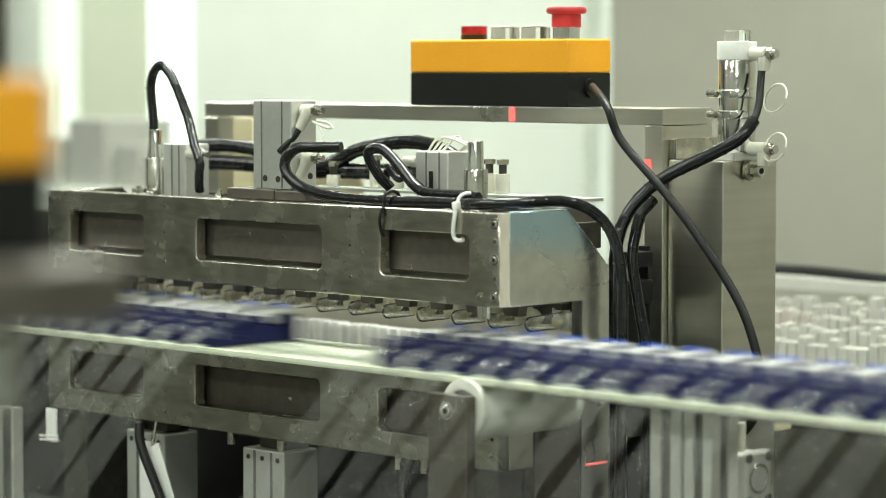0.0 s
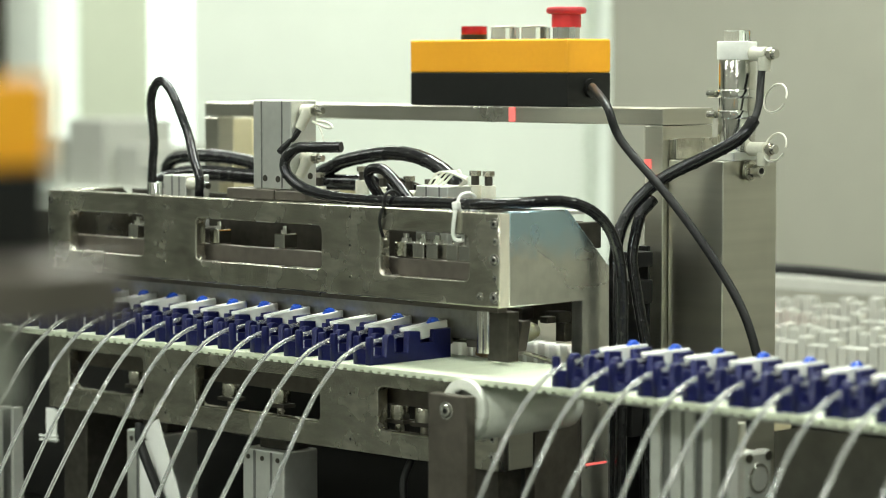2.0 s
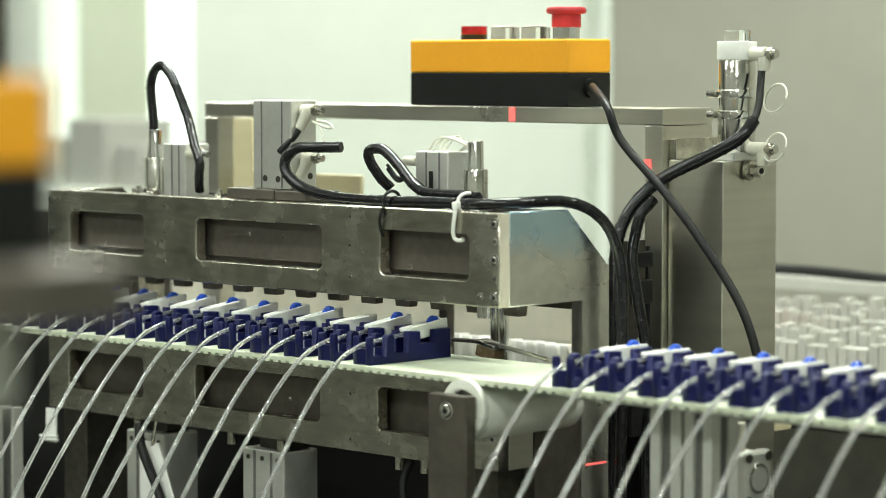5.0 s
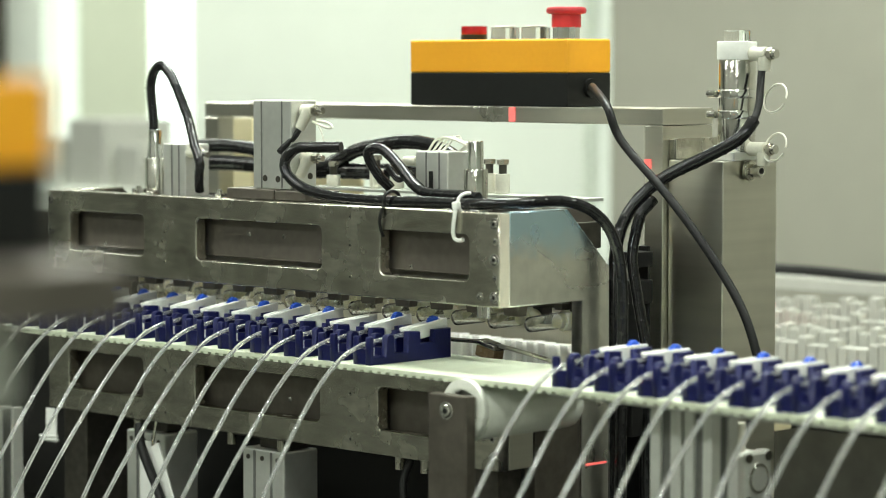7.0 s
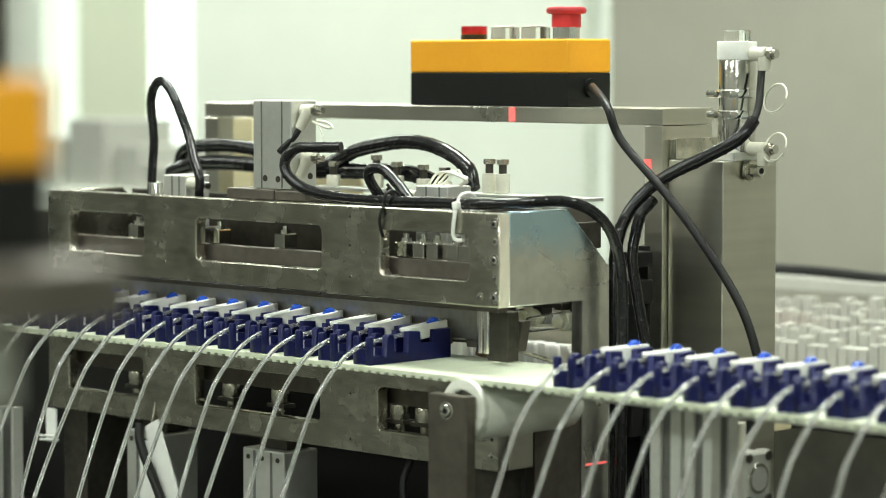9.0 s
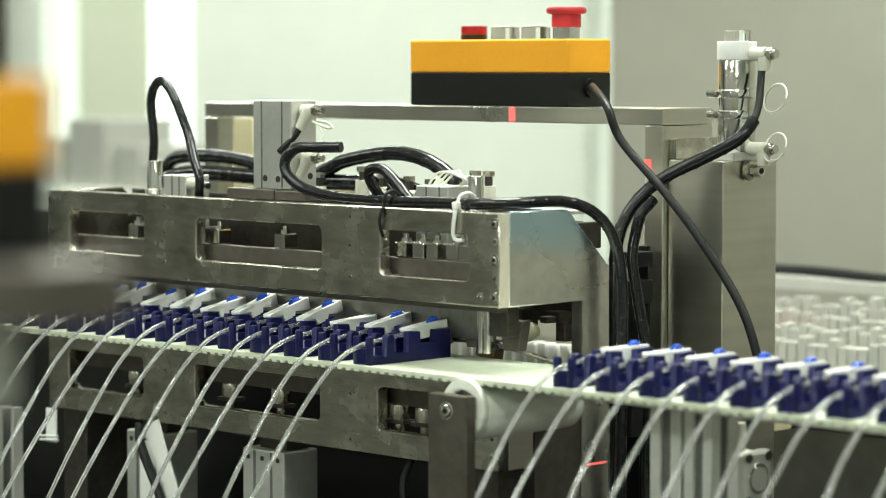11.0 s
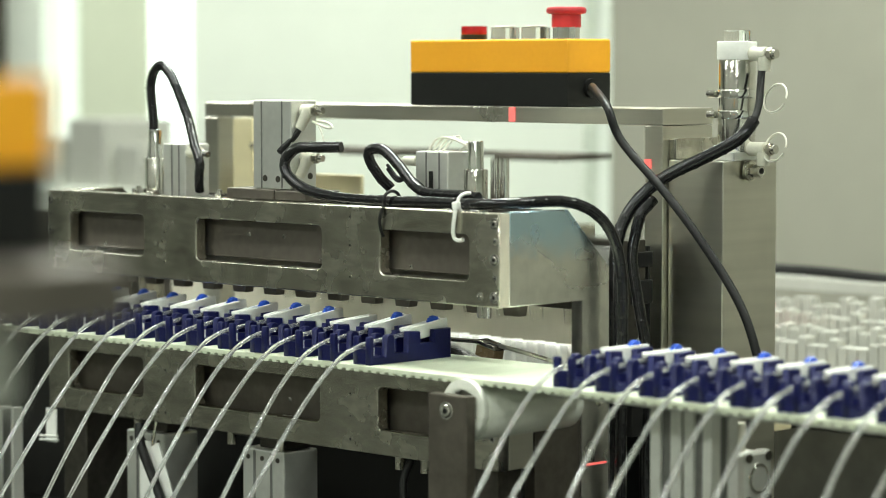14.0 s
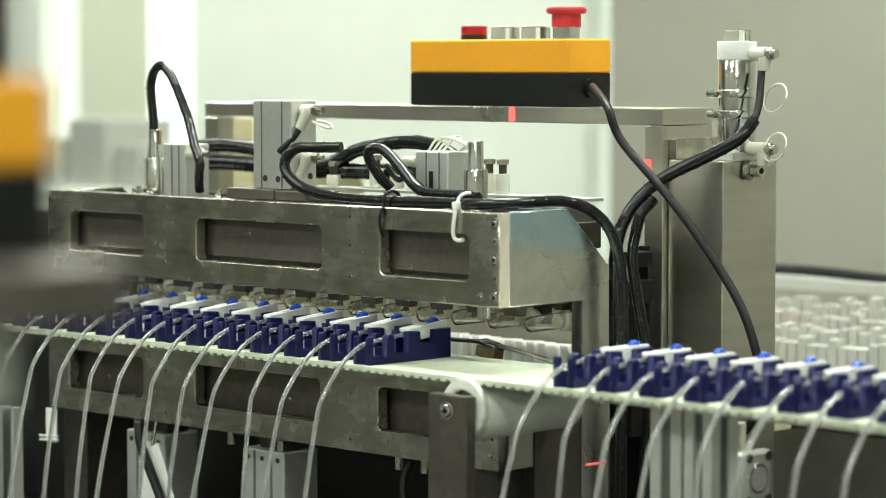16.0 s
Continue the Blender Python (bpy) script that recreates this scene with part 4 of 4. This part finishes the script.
def transfer_head():
    t = thing("transfer_head", AXIS, "swinging steel transfer head with grippers holding clear drip chambers", "transfer head")
    # two wide carrier plates joined by a low bar
    part("carrier_bar", box(-0.6400, -0.1150, 0.2565, 0.2620, -0.0050, 0.0170, 0.001), STEEL_BROWN, t, "long dark brown carrier bar")
    for x0, x1 in ((-0.4300, -0.3400), (-0.2020, -0.1150)):
        part("carrier_plate", box(x0, x1, 0.2560, 0.2625, 0.0172, 0.0750, 0.001), STEEL_BROWN, t, "dark brown carrier plate")
    part("gripper_rail", box(-0.640, -0.034, 0.155, 0.178, -0.014, 0.0180, 0.001), STEEL_DARK, t)
    part("top_plate", box(-0.420, -0.030, 0.152, 0.176, 0.0890, 0.0925, 0.0008), ALU, t, "thin bright top plate")
    for x in (-0.53, -0.33, -0.13):
        part("strut", box(x - 0.006, x + 0.006, 0.180, 0.192, 0.010, 0.0885, 0.001), STEEL, t)
    part("tie_bar", box(-0.3460, -0.3340, 0.1782, 0.2563, -0.0030, 0.0090, 0.001), STEEL_DARK, t)
    for k in range(13):
        x = -0.043 - k * 0.0479
        part("finger", box(x - 0.006, x + 0.006, 0.149, 0.164, -0.0310, -0.0135, 0.0008), STEEL_DARK, t)
        part("gripper", box(x - 0.009, x + 0.009, 0.138, 0.1545, -0.0125, -0.0020, 0.001), STEEL_DARK, t, "dark gripper body")
        part("gripper_tip", box(x - 0.005, x + 0.005, 0.126, 0.1378, -0.0125, -0.0060, 0.001), STEEL_DARK, t)
    for x, low in ((-0.170, 0), (-0.152, 0), (-0.330, 0), (-0.300, 0.006), (-0.262, 0.008), (-0.232, 0.010), (-0.395, 0.008)):
        v = part("fitting", rod((x, 0.165, 0.0925), (x, 0.165, 0.1120 - low), 0.0072, seg=18, bevel=0.001), FITTING, t, smooth=True)
        part("adjuster", rod((x, 0.165, 0.1120 - low), (x, 0.165, 0.1210 - low), 0.0040, seg=10), STEEL_DARK, v, smooth=True)
        part("knob", rod((x, 0.165, 0.1210 - low), (x, 0.165, 0.1260 - low), 0.0060, seg=6), STEEL, v)
    # guide rods between the head and its carrier plates
    for x in (-0.2125, -0.2005):
        part("guide_rod", rod((x, 0.150, 0.062), (x, 0.2560, 0.062), 0.0053), CHROME, t, "chrome guide rod", smooth=True)
    hs = thing("head_hoses", AXIS, "pair of thick black hoses feeding the transfer head", "hose")
    path = smooth_path([(-0.690, 0.20, 0.100), (-0.6748, 0.2, 0.1235), (-0.626, 0.2, 0.129), (-0.5595, 0.2, 0.1265), (-0.4374, 0.18, 0.1130), (-0.4024, 0.18, 0.1198), (-0.368, 0.18, 0.1312), (-0.3011, 0.18, 0.1400), (-0.2523, 0.18, 0.1337), (-0.2127, 0.178, 0.1154), (-0.203, 0.176, 0.0945)], 0.0016)
    part("hose", sweep(path, lambda k, a: 0.0074 * (1.07 if (k * 0.1 + a / (2 * math.pi)) % 1 < 0.11 else 1), 16), WRAP, hs, "thick black hose", smooth=True)
    path = smooth_path([(-0.690, 0.19, 0.098), (-0.650, 0.19, 0.108), (-0.60, 0.19, 0.111), (-0.52, 0.19, 0.109), (-0.46, 0.19, 0.1065), (-0.40, 0.185, 0.1075), (-0.30, 0.18, 0.108), (-0.25, 0.178, 0.098)], 0.0016)
    part("hose", sweep(path, lambda k, a: 0.0084 * (1.06 if (k * 0.1 + a / (2 * math.pi)) % 1 < 0.11 else 1), 16), WRAP, hs, "thick black hose", smooth=True)
    a = thing("swing_arm", (-0.032, AXIS.y, AXIS.z), "dark steel swing arm with three cap screws beside the transfer head", "machine arm")
    part("plate", box(-0.036, -0.028, 0.062, 0.170, 0.045, 0.070, 0.001), STEEL_DARK, a)
    for dy in (0.072, 0.090, 0.108):
        part("screw", rod((-0.0285, dy, 0.057), (-0.0255, dy, 0.057), 0.0042, seg=14, bevel=0.0006), STEEL_BRIGHT, a, smooth=True)
    return t, a, hs


HEAD, ARM, HEAD_HOSES = transfer_head()


def lathe(profile, seg=20):
    """A turned shape along +y from its (way, radius) pairs; the first and last radius may be zero."""
    bm = bmesh.new()
    rings = [[bm.verts.new((r * math.cos(a), w, r * math.sin(a))) for a in (2 * math.pi * k / seg for k in range(seg))] for w, r in profile]
    for a, b in zip(rings, rings[1:]):
        for k in range(seg):
            bm.faces.new((a[k], a[(k + 1) % seg], b[(k + 1) % seg], b[k]))
    bmesh.ops.remove_doubles(bm, verts=bm.verts, dist=1e-6)
    bmesh.ops.dissolve_degenerate(bm, dist=1e-6, edges=bm.edges)
    return bm


def drip_chambers():
    made = []
    # a thin-walled cup, open towards the stopper
    cup = [(0.004, 0.0), (0.004, 0.0062), (0.0048, 0.0070), (0.0065, 0.0074), (0.047, 0.0080), (0.047, 0.0070), (0.0080, 0.0064), (0.0068, 0.0056), (0.0065, 0.0)]
    plug = [(0.0, 0.0), (0.0, 0.0068), (0.006, 0.0069), (0.0065, 0.0088), (0.0085, 0.0098), (0.0150, 0.0098), (0.0170, 0.0090), (0.0178, 0.0076), (0.0225, 0.0074), (0.0245, 0.0062), (0.0250, 0.0)]
    for k in range(13):
        x = -0.043 - k * 0.0479
        ch = thing("drip_chamber", (x, 0.124, -0.0235), "clear plastic drip chamber with a cream rubber stopper", "drip chamber", "drip chambers in the grippers")
        for name, prof, y, mat, label in (("barrel", cup, 0.0820, CHAMBER, "clear plastic barrel"), ("stopper", plug, 0.1240, CREAM, "cream rubber stopper")):
            bm = lathe(prof)
            bm.transform(Matrix.Translation((x, y, -0.0235)) @ pose(0, 0, 0, 1.5, 0, 0))
            part(name, bm, mat, ch, label, smooth=True)
        made.append(ch)
    return made


CHAMBERS = drip_chambers()

# ---- fixtures and infusion sets on the belt ----
PITCH, COUNT, PERIOD = 0.0479, 13, 0.8235
FW, FD = 0.0215, 0.0990


def fixture():
    y, z = BELT_FRONT + 0.0082, BELT_TOP
    f = thing("clamp_fixture", (0, y, z), "navy blue plastic fixture block on the conveyor belt", "fixture", "fixtures on the belt")
    # two moulded cheeks: a thin front prong, a domed second prong, an open bay and a notched rear block
    cheek = [(-0.0030, 0.0), (0.1018, 0.0), (0.1018, 0.0278), (0.0798, 0.0272), (0.0793, 0.0160), (0.0620, 0.0160), (0.0612, 0.0271), (0.0459, 0.0279), (0.0454, 0.0087), (0.0284, 0.0095),
             (0.0280, 0.0238), (0.0268, 0.0258), (0.0248, 0.0268), (0.0215, 0.0268), (0.0192, 0.0257), (0.0180, 0.0238), (0.0175, 0.0066), (0.0017, 0.0076), (0.0013, 0.0244), (0.0004, 0.0260), (-0.0022, 0.0260), (-0.0030, 0.0244)]
    for x0 in (0.0020, 0.0184):
        part("cheek", side_sheet([(a + y, b + z) for a, b in cheek], [], x0, x0 + 0.0072), BLUE, f)
    part("floor_web", box(0.0086, 0.0190, y - 0.0026, y + 0.1010, z + 0.0004, z + 0.0074, 0.0003), BLUE, f)
    for y0, y1 in ((-0.0027, 0.0012), (0.0178, 0.0276)):
        part("saddle", box(0.0088, 0.0188, y + y0, y + y1, z + 0.0070, z + 0.0148, 0.0003), BLUE, f)
    part("stop_wall", box(0.0088, 0.0188, y + 0.0962, y + 0.1012, z + 0.0070, z + 0.0170, 0.0003), BLUE, f)
    part("peg", box(0.0150, 0.0172, y + 0.0080, y + 0.0103, z + 0.0070, z + 0.0150, 0.0003), WHITE, f, "small white peg")
    return f


def infusion_set(with_wheel=True):
    y, z = BELT_FRONT + 0.0125, BELT_TOP
    s = thing("roller_clamp", (0, y, z), "white roller clamp with a blue wheel on clear tubing" if with_wheel else "white roller clamp without its wheel on clear tubing", "roller clamp", "roller clamps in the fixtures")
    hinge = (0.0138, y + 0.0440, z + 0.0275)
    prof = [(0.0462, 0.0256), (0.0627, 0.0229), (0.0632, 0.0165), (0.0773, 0.0165), (0.0798, 0.0216), (0.0900, 0.0185), (0.0990, 0.0178), (0.0996, 0.0290), (0.0985, 0.0300), (0.0466, 0.0296)]
    body = part("housing", side_sheet([(a + y, b + z) for a, b in prof], [], 0.0168, 0.0195), WHITE, s, at=hinge)
    part("wall", side_sheet([(a + y, b + z) for a, b in prof], [], 0.0080, 0.0106), WHITE, body)
    floor_prof = [(0.0470, 0.0256), (0.0640, 0.0228), (0.0800, 0.0212), (0.0988, 0.0182), (0.0990, 0.0292), (0.0955, 0.0292), (0.0940, 0.0252), (0.0640, 0.0264), (0.0472, 0.0284)]
    part("channel", side_sheet([(a + y, b + z) for a, b in floor_prof], [], 0.0104, 0.0170), WHITE, body)
    if with_wheel:
        wheel = rod((0.0110, y + 0.0857, z + 0.0266), (0.0164, y + 0.0857, z + 0.0266), 0.0066, seg=28, bevel=0.0006)
        for k in range(14):
            a = 2 * math.pi * k / 14
            cy, cz = y + 0.0857 + 0.0067 * math.cos(a), z + 0.0266 + 0.0067 * math.sin(a)
            rod((0.0113, cy, cz), (0.0161, cy, cz), 0.0007, seg=6, bm=wheel)
        part("wheel", wheel, WHEEL_BLUE, body, "ribbed blue roller wheel", smooth=True)
    x = 0.0138
    lead = [(x, y + 0.0520, z + 0.0245), (x, y + 0.0200, z + 0.0215), (x, y + 0.0, z + 0.0192), (x, y - 0.0061, z + 0.0183)]
    line = [(x, y - 0.0061, z + 0.0183), (x, y - 0.0207, z + 0.0140), (x, y - 0.0345, z + 0.0072), (x, y - 0.0512, z - 0.0055), (x, y - 0.0667, z - 0.0205), (x, y - 0.0822, z - 0.0385),
            (x, y - 0.1012, z - 0.0625), (x, y - 0.1202, z - 0.0880), (x, y - 0.1392, z - 0.1150), (x, y - 0.1622, z - 0.1500)]
    part("lead_in", sweep(smooth_path(lead, 0.006), 0.0021, 12), TUBING, s, "clear plastic tubing", smooth=True)
    path = smooth_path(line, 0.004)
    cut = min(range(len(path)), key=lambda k: abs(path[k].y - (y - 0.0667)))
    upper = part("tube", sweep(path[:cut + 1], 0.0021, 12), TUBING, s, "clear plastic tubing", smooth=True, at=line[0])
    part("tube_end", sweep(path[cut:], 0.0021, 12), TUBING, upper, "clear plastic tubing", smooth=True, at=path[cut])
    return s


PROTO_F, PROTO_S, PROTO_N = fixture(), infusion_set(), infusion_set(False)
BATCHES = []          # (fixture, set, rank in its batch, batch) from the left of the picture's line
LEAD = -0.1380 - (COUNT - 1) * PITCH
STARTS = (0.1095, LEAD, LEAD - PERIOD, LEAD - 2 * PERIOD)


def fill_belt():
    for b, x0 in enumerate(STARTS):
        for k in range(COUNT):
            x = x0 + k * PITCH
            bare = b in (1, 2) and k == COUNT - 3
            f = copy_thing(PROTO_F, Matrix.Translation((x, PROTO_F.location.y, PROTO_F.location.z)))
            s = copy_thing(PROTO_N if bare else PROTO_S, Matrix.Translation((x, PROTO_S.location.y, PROTO_S.location.z)))
            BATCHES.append((f, s, COUNT - 1 - k, b))
    for proto in (PROTO_F, PROTO_S, PROTO_N):
        for ob in (*proto.children_recursive, proto):
            bpy.data.objects.remove(ob)


fill_belt()

# ---- what moves ----
# how far the belt has gone, in metres, from its rest
BELT_ROWS = [(0.0, -0.215), (0.1, -0.105), (0.2, -0.012), (0.3, 0.0), (7.33, 0.0), (7.4, 0.008), (7.5, 0.085), (7.6, 0.262), (7.7, 0.415), (7.8, 0.59), (7.9, 0.735), (8.0, 0.812), (8.1, PERIOD),
             (15.13, PERIOD), (15.2, PERIOD + 0.008), (15.3, PERIOD + 0.055), (15.4, PERIOD + 0.215), (15.5, PERIOD + 0.37), (15.6, PERIOD + 0.555), (15.7, PERIOD + 0.70), (15.8, PERIOD + 0.79), (15.9, 2 * PERIOD), (16.0, 2 * PERIOD)]
# the tubing's swing: seconds, turn about x, turn about y
SWING = [(0.0, 10, 18), (0.1, 14, 10), (0.2, 19, 0), (0.3, 27, 0), (0.4, 24, 0), (0.5, 16, 0), (0.6, -1, 0), (0.7, -11, 0), (0.8, -17, 0), (0.9, -10, 0), (1.0, 7, 0), (1.1, 14, 0), (1.2, 14, 0), (1.3, 10, 0), (1.4, 3, 0),
         (1.6, -4, 0), (1.8, 3, 0), (2.0, 8, 0), (2.3, 4, 0), (2.7, 6, 0), (3.5, 6, 0), (7.33, 6, 0), (7.45, 6, 12), (7.6, 10, 20), (7.8, 14, 16), (7.9, 18, 8), (8.0, 24, 0), (8.1, 28, 0), (8.2, 26, 0), (8.3, 16, 0), (8.4, 1, 0),
         (8.5, -6, 0), (8.6, -9, 0), (8.7, -2, 0), (8.8, 9, 0), (8.9, 14, 0), (9.0, 15, 0), (9.1, 12, 0), (9.2, 4, 0), (9.4, -3, 0), (9.6, 2, 0), (9.8, 8, 0), (10.1, 4, 0), (10.5, 6, 0), (12.5, 5, 0), (15.13, 5, 0), (15.3, 6, 14),
         (15.5, 10, 20), (15.7, 16, 12), (15.8, 22, 4), (15.9, 27, 0), (16.0, 25, 0)]
SLIDE_ROWS = [(0, 0), (0.72, 0), (0.8, -0.004), (0.9, -0.016), (1.0, -0.027), (1.1, -0.0325), (3.45, -0.0325), (3.55, -0.016), (3.65, 0), (8.47, 0), (8.55, -0.004), (8.65, -0.016), (8.75, -0.027), (8.85, -0.0325),
              (11.2, -0.0325), (11.3, -0.031), (11.4, -0.006), (11.47, 0), (16, 0)]
POST_ROWS = [(0, 0), (0.72, 0), (0.8, -0.004), (0.95, -0.020), (1.1, -0.050), (1.25, -0.055), (2.15, -0.055), (2.3, -0.032), (3.45, -0.032), (3.65, 0), (8.47, 0), (8.7, -0.020), (8.85, -0.050), (9.0, -0.055), (9.85, -0.055), (10.05, -0.032),
             (11.25, -0.032), (11.45, 0), (16, 0)]
# the swinging head: seconds, turn about x, and its way in y and z
HEAD_ROWS = [(0, 0, 0, 0), (1.3, 0, 0, 0), (1.6, 0, -0.050, -0.011), (3.55, 0, -0.050, -0.011), (3.8, 0, 0, 0), (4.15, 0, 0, 0), (4.25, 12, 0, 0.002), (4.35, 48, 0, 0.011), (4.45, 84, 0, 0.0), (4.52, 90, 0, 0), (4.56, 90, 0, -0.004), (4.75, 90, 0, -0.15),
             (6.0, 90, 0, -0.15), (6.3, 90, 0, -0.015), (6.42, 89, 0, 0), (6.5, 80, 0, 0), (6.6, 30, 0, 0.009), (6.68, 5, 0, 0), (6.75, 0, 0, 0),
             (9.1, 0, 0, 0), (9.4, 0, -0.050, -0.011), (11.35, 0, -0.050, -0.011), (11.6, 0, 0, 0), (11.95, 0, 0, 0), (12.05, 8, 0, 0.002), (12.12, 28, 0, 0.004), (12.2, 60, 0, 0.013), (12.3, 84, 0, 0), (12.38, 90, 0, 0), (12.44, 90, 0, -0.008), (12.6, 90, 0, -0.15),
             (13.75, 90, 0, -0.15), (14.0, 90, 0, -0.012), (14.2, 90, 0, 0), (14.3, 82, 0, 0), (14.4, 57, 0, 0.013), (14.5, 15, 0, 0.008), (14.58, 2, 0, 0), (14.65, 0, 0, 0), (16, 0, 0, 0)]
# tilt of each clamp while the press holds it, by its rank from the leading end
TILT = [6.5, 10, 4, 16, 16, 17, 10, 16.5, 12, 17, 11, 16, 12]


def lift_rows(rank, batch):
    rest, high, low = (4, 4, 4) if rank == 2 else (5.5 + 0.6 * math.sin(rank * 1.7), TILT[rank], 7.3 + 0.7 * math.sin(rank * 2.1))
    if batch == 1:
        return [(0, rest), (2.1, rest), (2.6, high), (3.6, high), (3.8, low), (7.4, low), (7.7, 0), (16, 0)]
    if batch == 2:
        return [(0, rest), (9.8, rest), (10.3, high), (11.5, high), (11.65, low), (15.2, low), (15.5, 0), (16, 0)]
    if batch == 3:
        return [(0, rest), (16, rest)]
    return []


def motions():
    for f, s, rank, batch in BATCHES:
        for ob in (f, s):
            rest = ob.location.copy()
            walk(ob, [(t, Matrix.Translation(rest + Vector((dx, 0, 0)))) for t, dx in BELT_ROWS])
        for child in s.children:
            at = child.location.copy()
            if child.name.startswith("tube"):
                own, lean = 1 + 0.15 * math.sin(rank * 2.3 + batch), 1.6 * math.sin(rank * 3.7 + batch * 2)
                walk(child, [(t, Matrix.Translation(at) @ pose(0, 0, 0, 0.53 * (a - 6) * own, b * 0.6 * own, lean)) for t, a, b in SWING])
                for end in child.children:
                    joint = end.location.copy()
                    walk(end, [(t, Matrix.Translation(joint) @ pose(0, 0, 0, 0.85 * (a - 6) * own + lean, b * 0.6 * own, 0)) for t, a, b in SWING])
            elif child.name.startswith("housing"):
                lifts = lift_rows(rank, batch)
                if lifts:
                    walk(child, [(t, Matrix.Translation(at) @ pose(0, 0, 0, a, 0, 0)) for t, a in lifts])
    rest_teeth = BELT_TEETH.location.copy()
    walk(BELT_TEETH, [(t, Matrix.Translation(rest_teeth + Vector((dx, 0, 0)))) for t, dx in BELT_ROWS])
    for ob, rows, share in ((SLIDE, SLIDE_ROWS, 1), (POSTS, POST_ROWS, 1), (LOOP, SLIDE_ROWS, 0.5), (BENT, SLIDE_ROWS, 0.58), *((g, SLIDE_ROWS, -0.75) for g in GUIDES)):
        rest = ob.location.copy()
        walk(ob, [(t, Matrix.Translation(rest + Vector((0, 0, dz * share)))) for t, dz in rows])
    walk(HEAD, [(t, Matrix.Translation(AXIS + Vector((0, 0.4 * dy, dz))) @ pose(0, 0, 0, a, 0, 0)) for t, a, dy, dz in HEAD_ROWS])
    walk(HEAD_HOSES, [(t, Matrix.Translation(AXIS + Vector((0, 0.4 * dy + 0.03 * a / 90, dz - 0.20 * a / 90)))) for t, a, dy, dz in HEAD_ROWS])
    # the chambers ride with the head, are drawn sideways out of it, drop behind the belt and come up again with it
    def on_head(a, dy, dz):
        return Matrix.Translation(AXIS + Vector((0.62 * dy, 0.4 * dy, dz))) @ pose(0, 0, 0, a, 0, 0) @ Matrix.Translation(-AXIS)

    ride = []
    for t, a, dy, dz in HEAD_ROWS:
        if not any(lo < t < hi for lo, hi in ((3.56, 4.95), (11.36, 12.95))):
            ride.append((t, on_head(a, dy, dz), 0))
    for lag in (0, 7.8):
        ride += [(t + lag, Matrix.Translation((0.62 * dy, 0.4 * dy, dz)), tilt) for t, dy, dz, tilt in ((3.73, -0.050, -0.011, 0), (3.88, -0.048, -0.010, 1), (3.94, -0.040, -0.045, 12), (3.99, -0.020, -0.120, 40), (4.06, 0.0, -0.160, 60), (4.60, 0.0, -0.165, 60))]
        ride.append((4.9 + lag, on_head(90, 0, -0.15), 0))
    ride.sort(key=lambda row: row[0])
    for ch in CHAMBERS:
        rest = Matrix.Translation(ch.location.copy())
        walk(ch, [(t, m @ rest @ pose(0, 0, 0, tilt, 0, 0)) for t, m, tilt in ride])
    hub = ARM.location.copy()
    walk(ARM, [(t, Matrix.Translation(hub) @ pose(0, 0, 0, a, 0, 0)) for t, a, dy, dz in HEAD_ROWS])


motions()
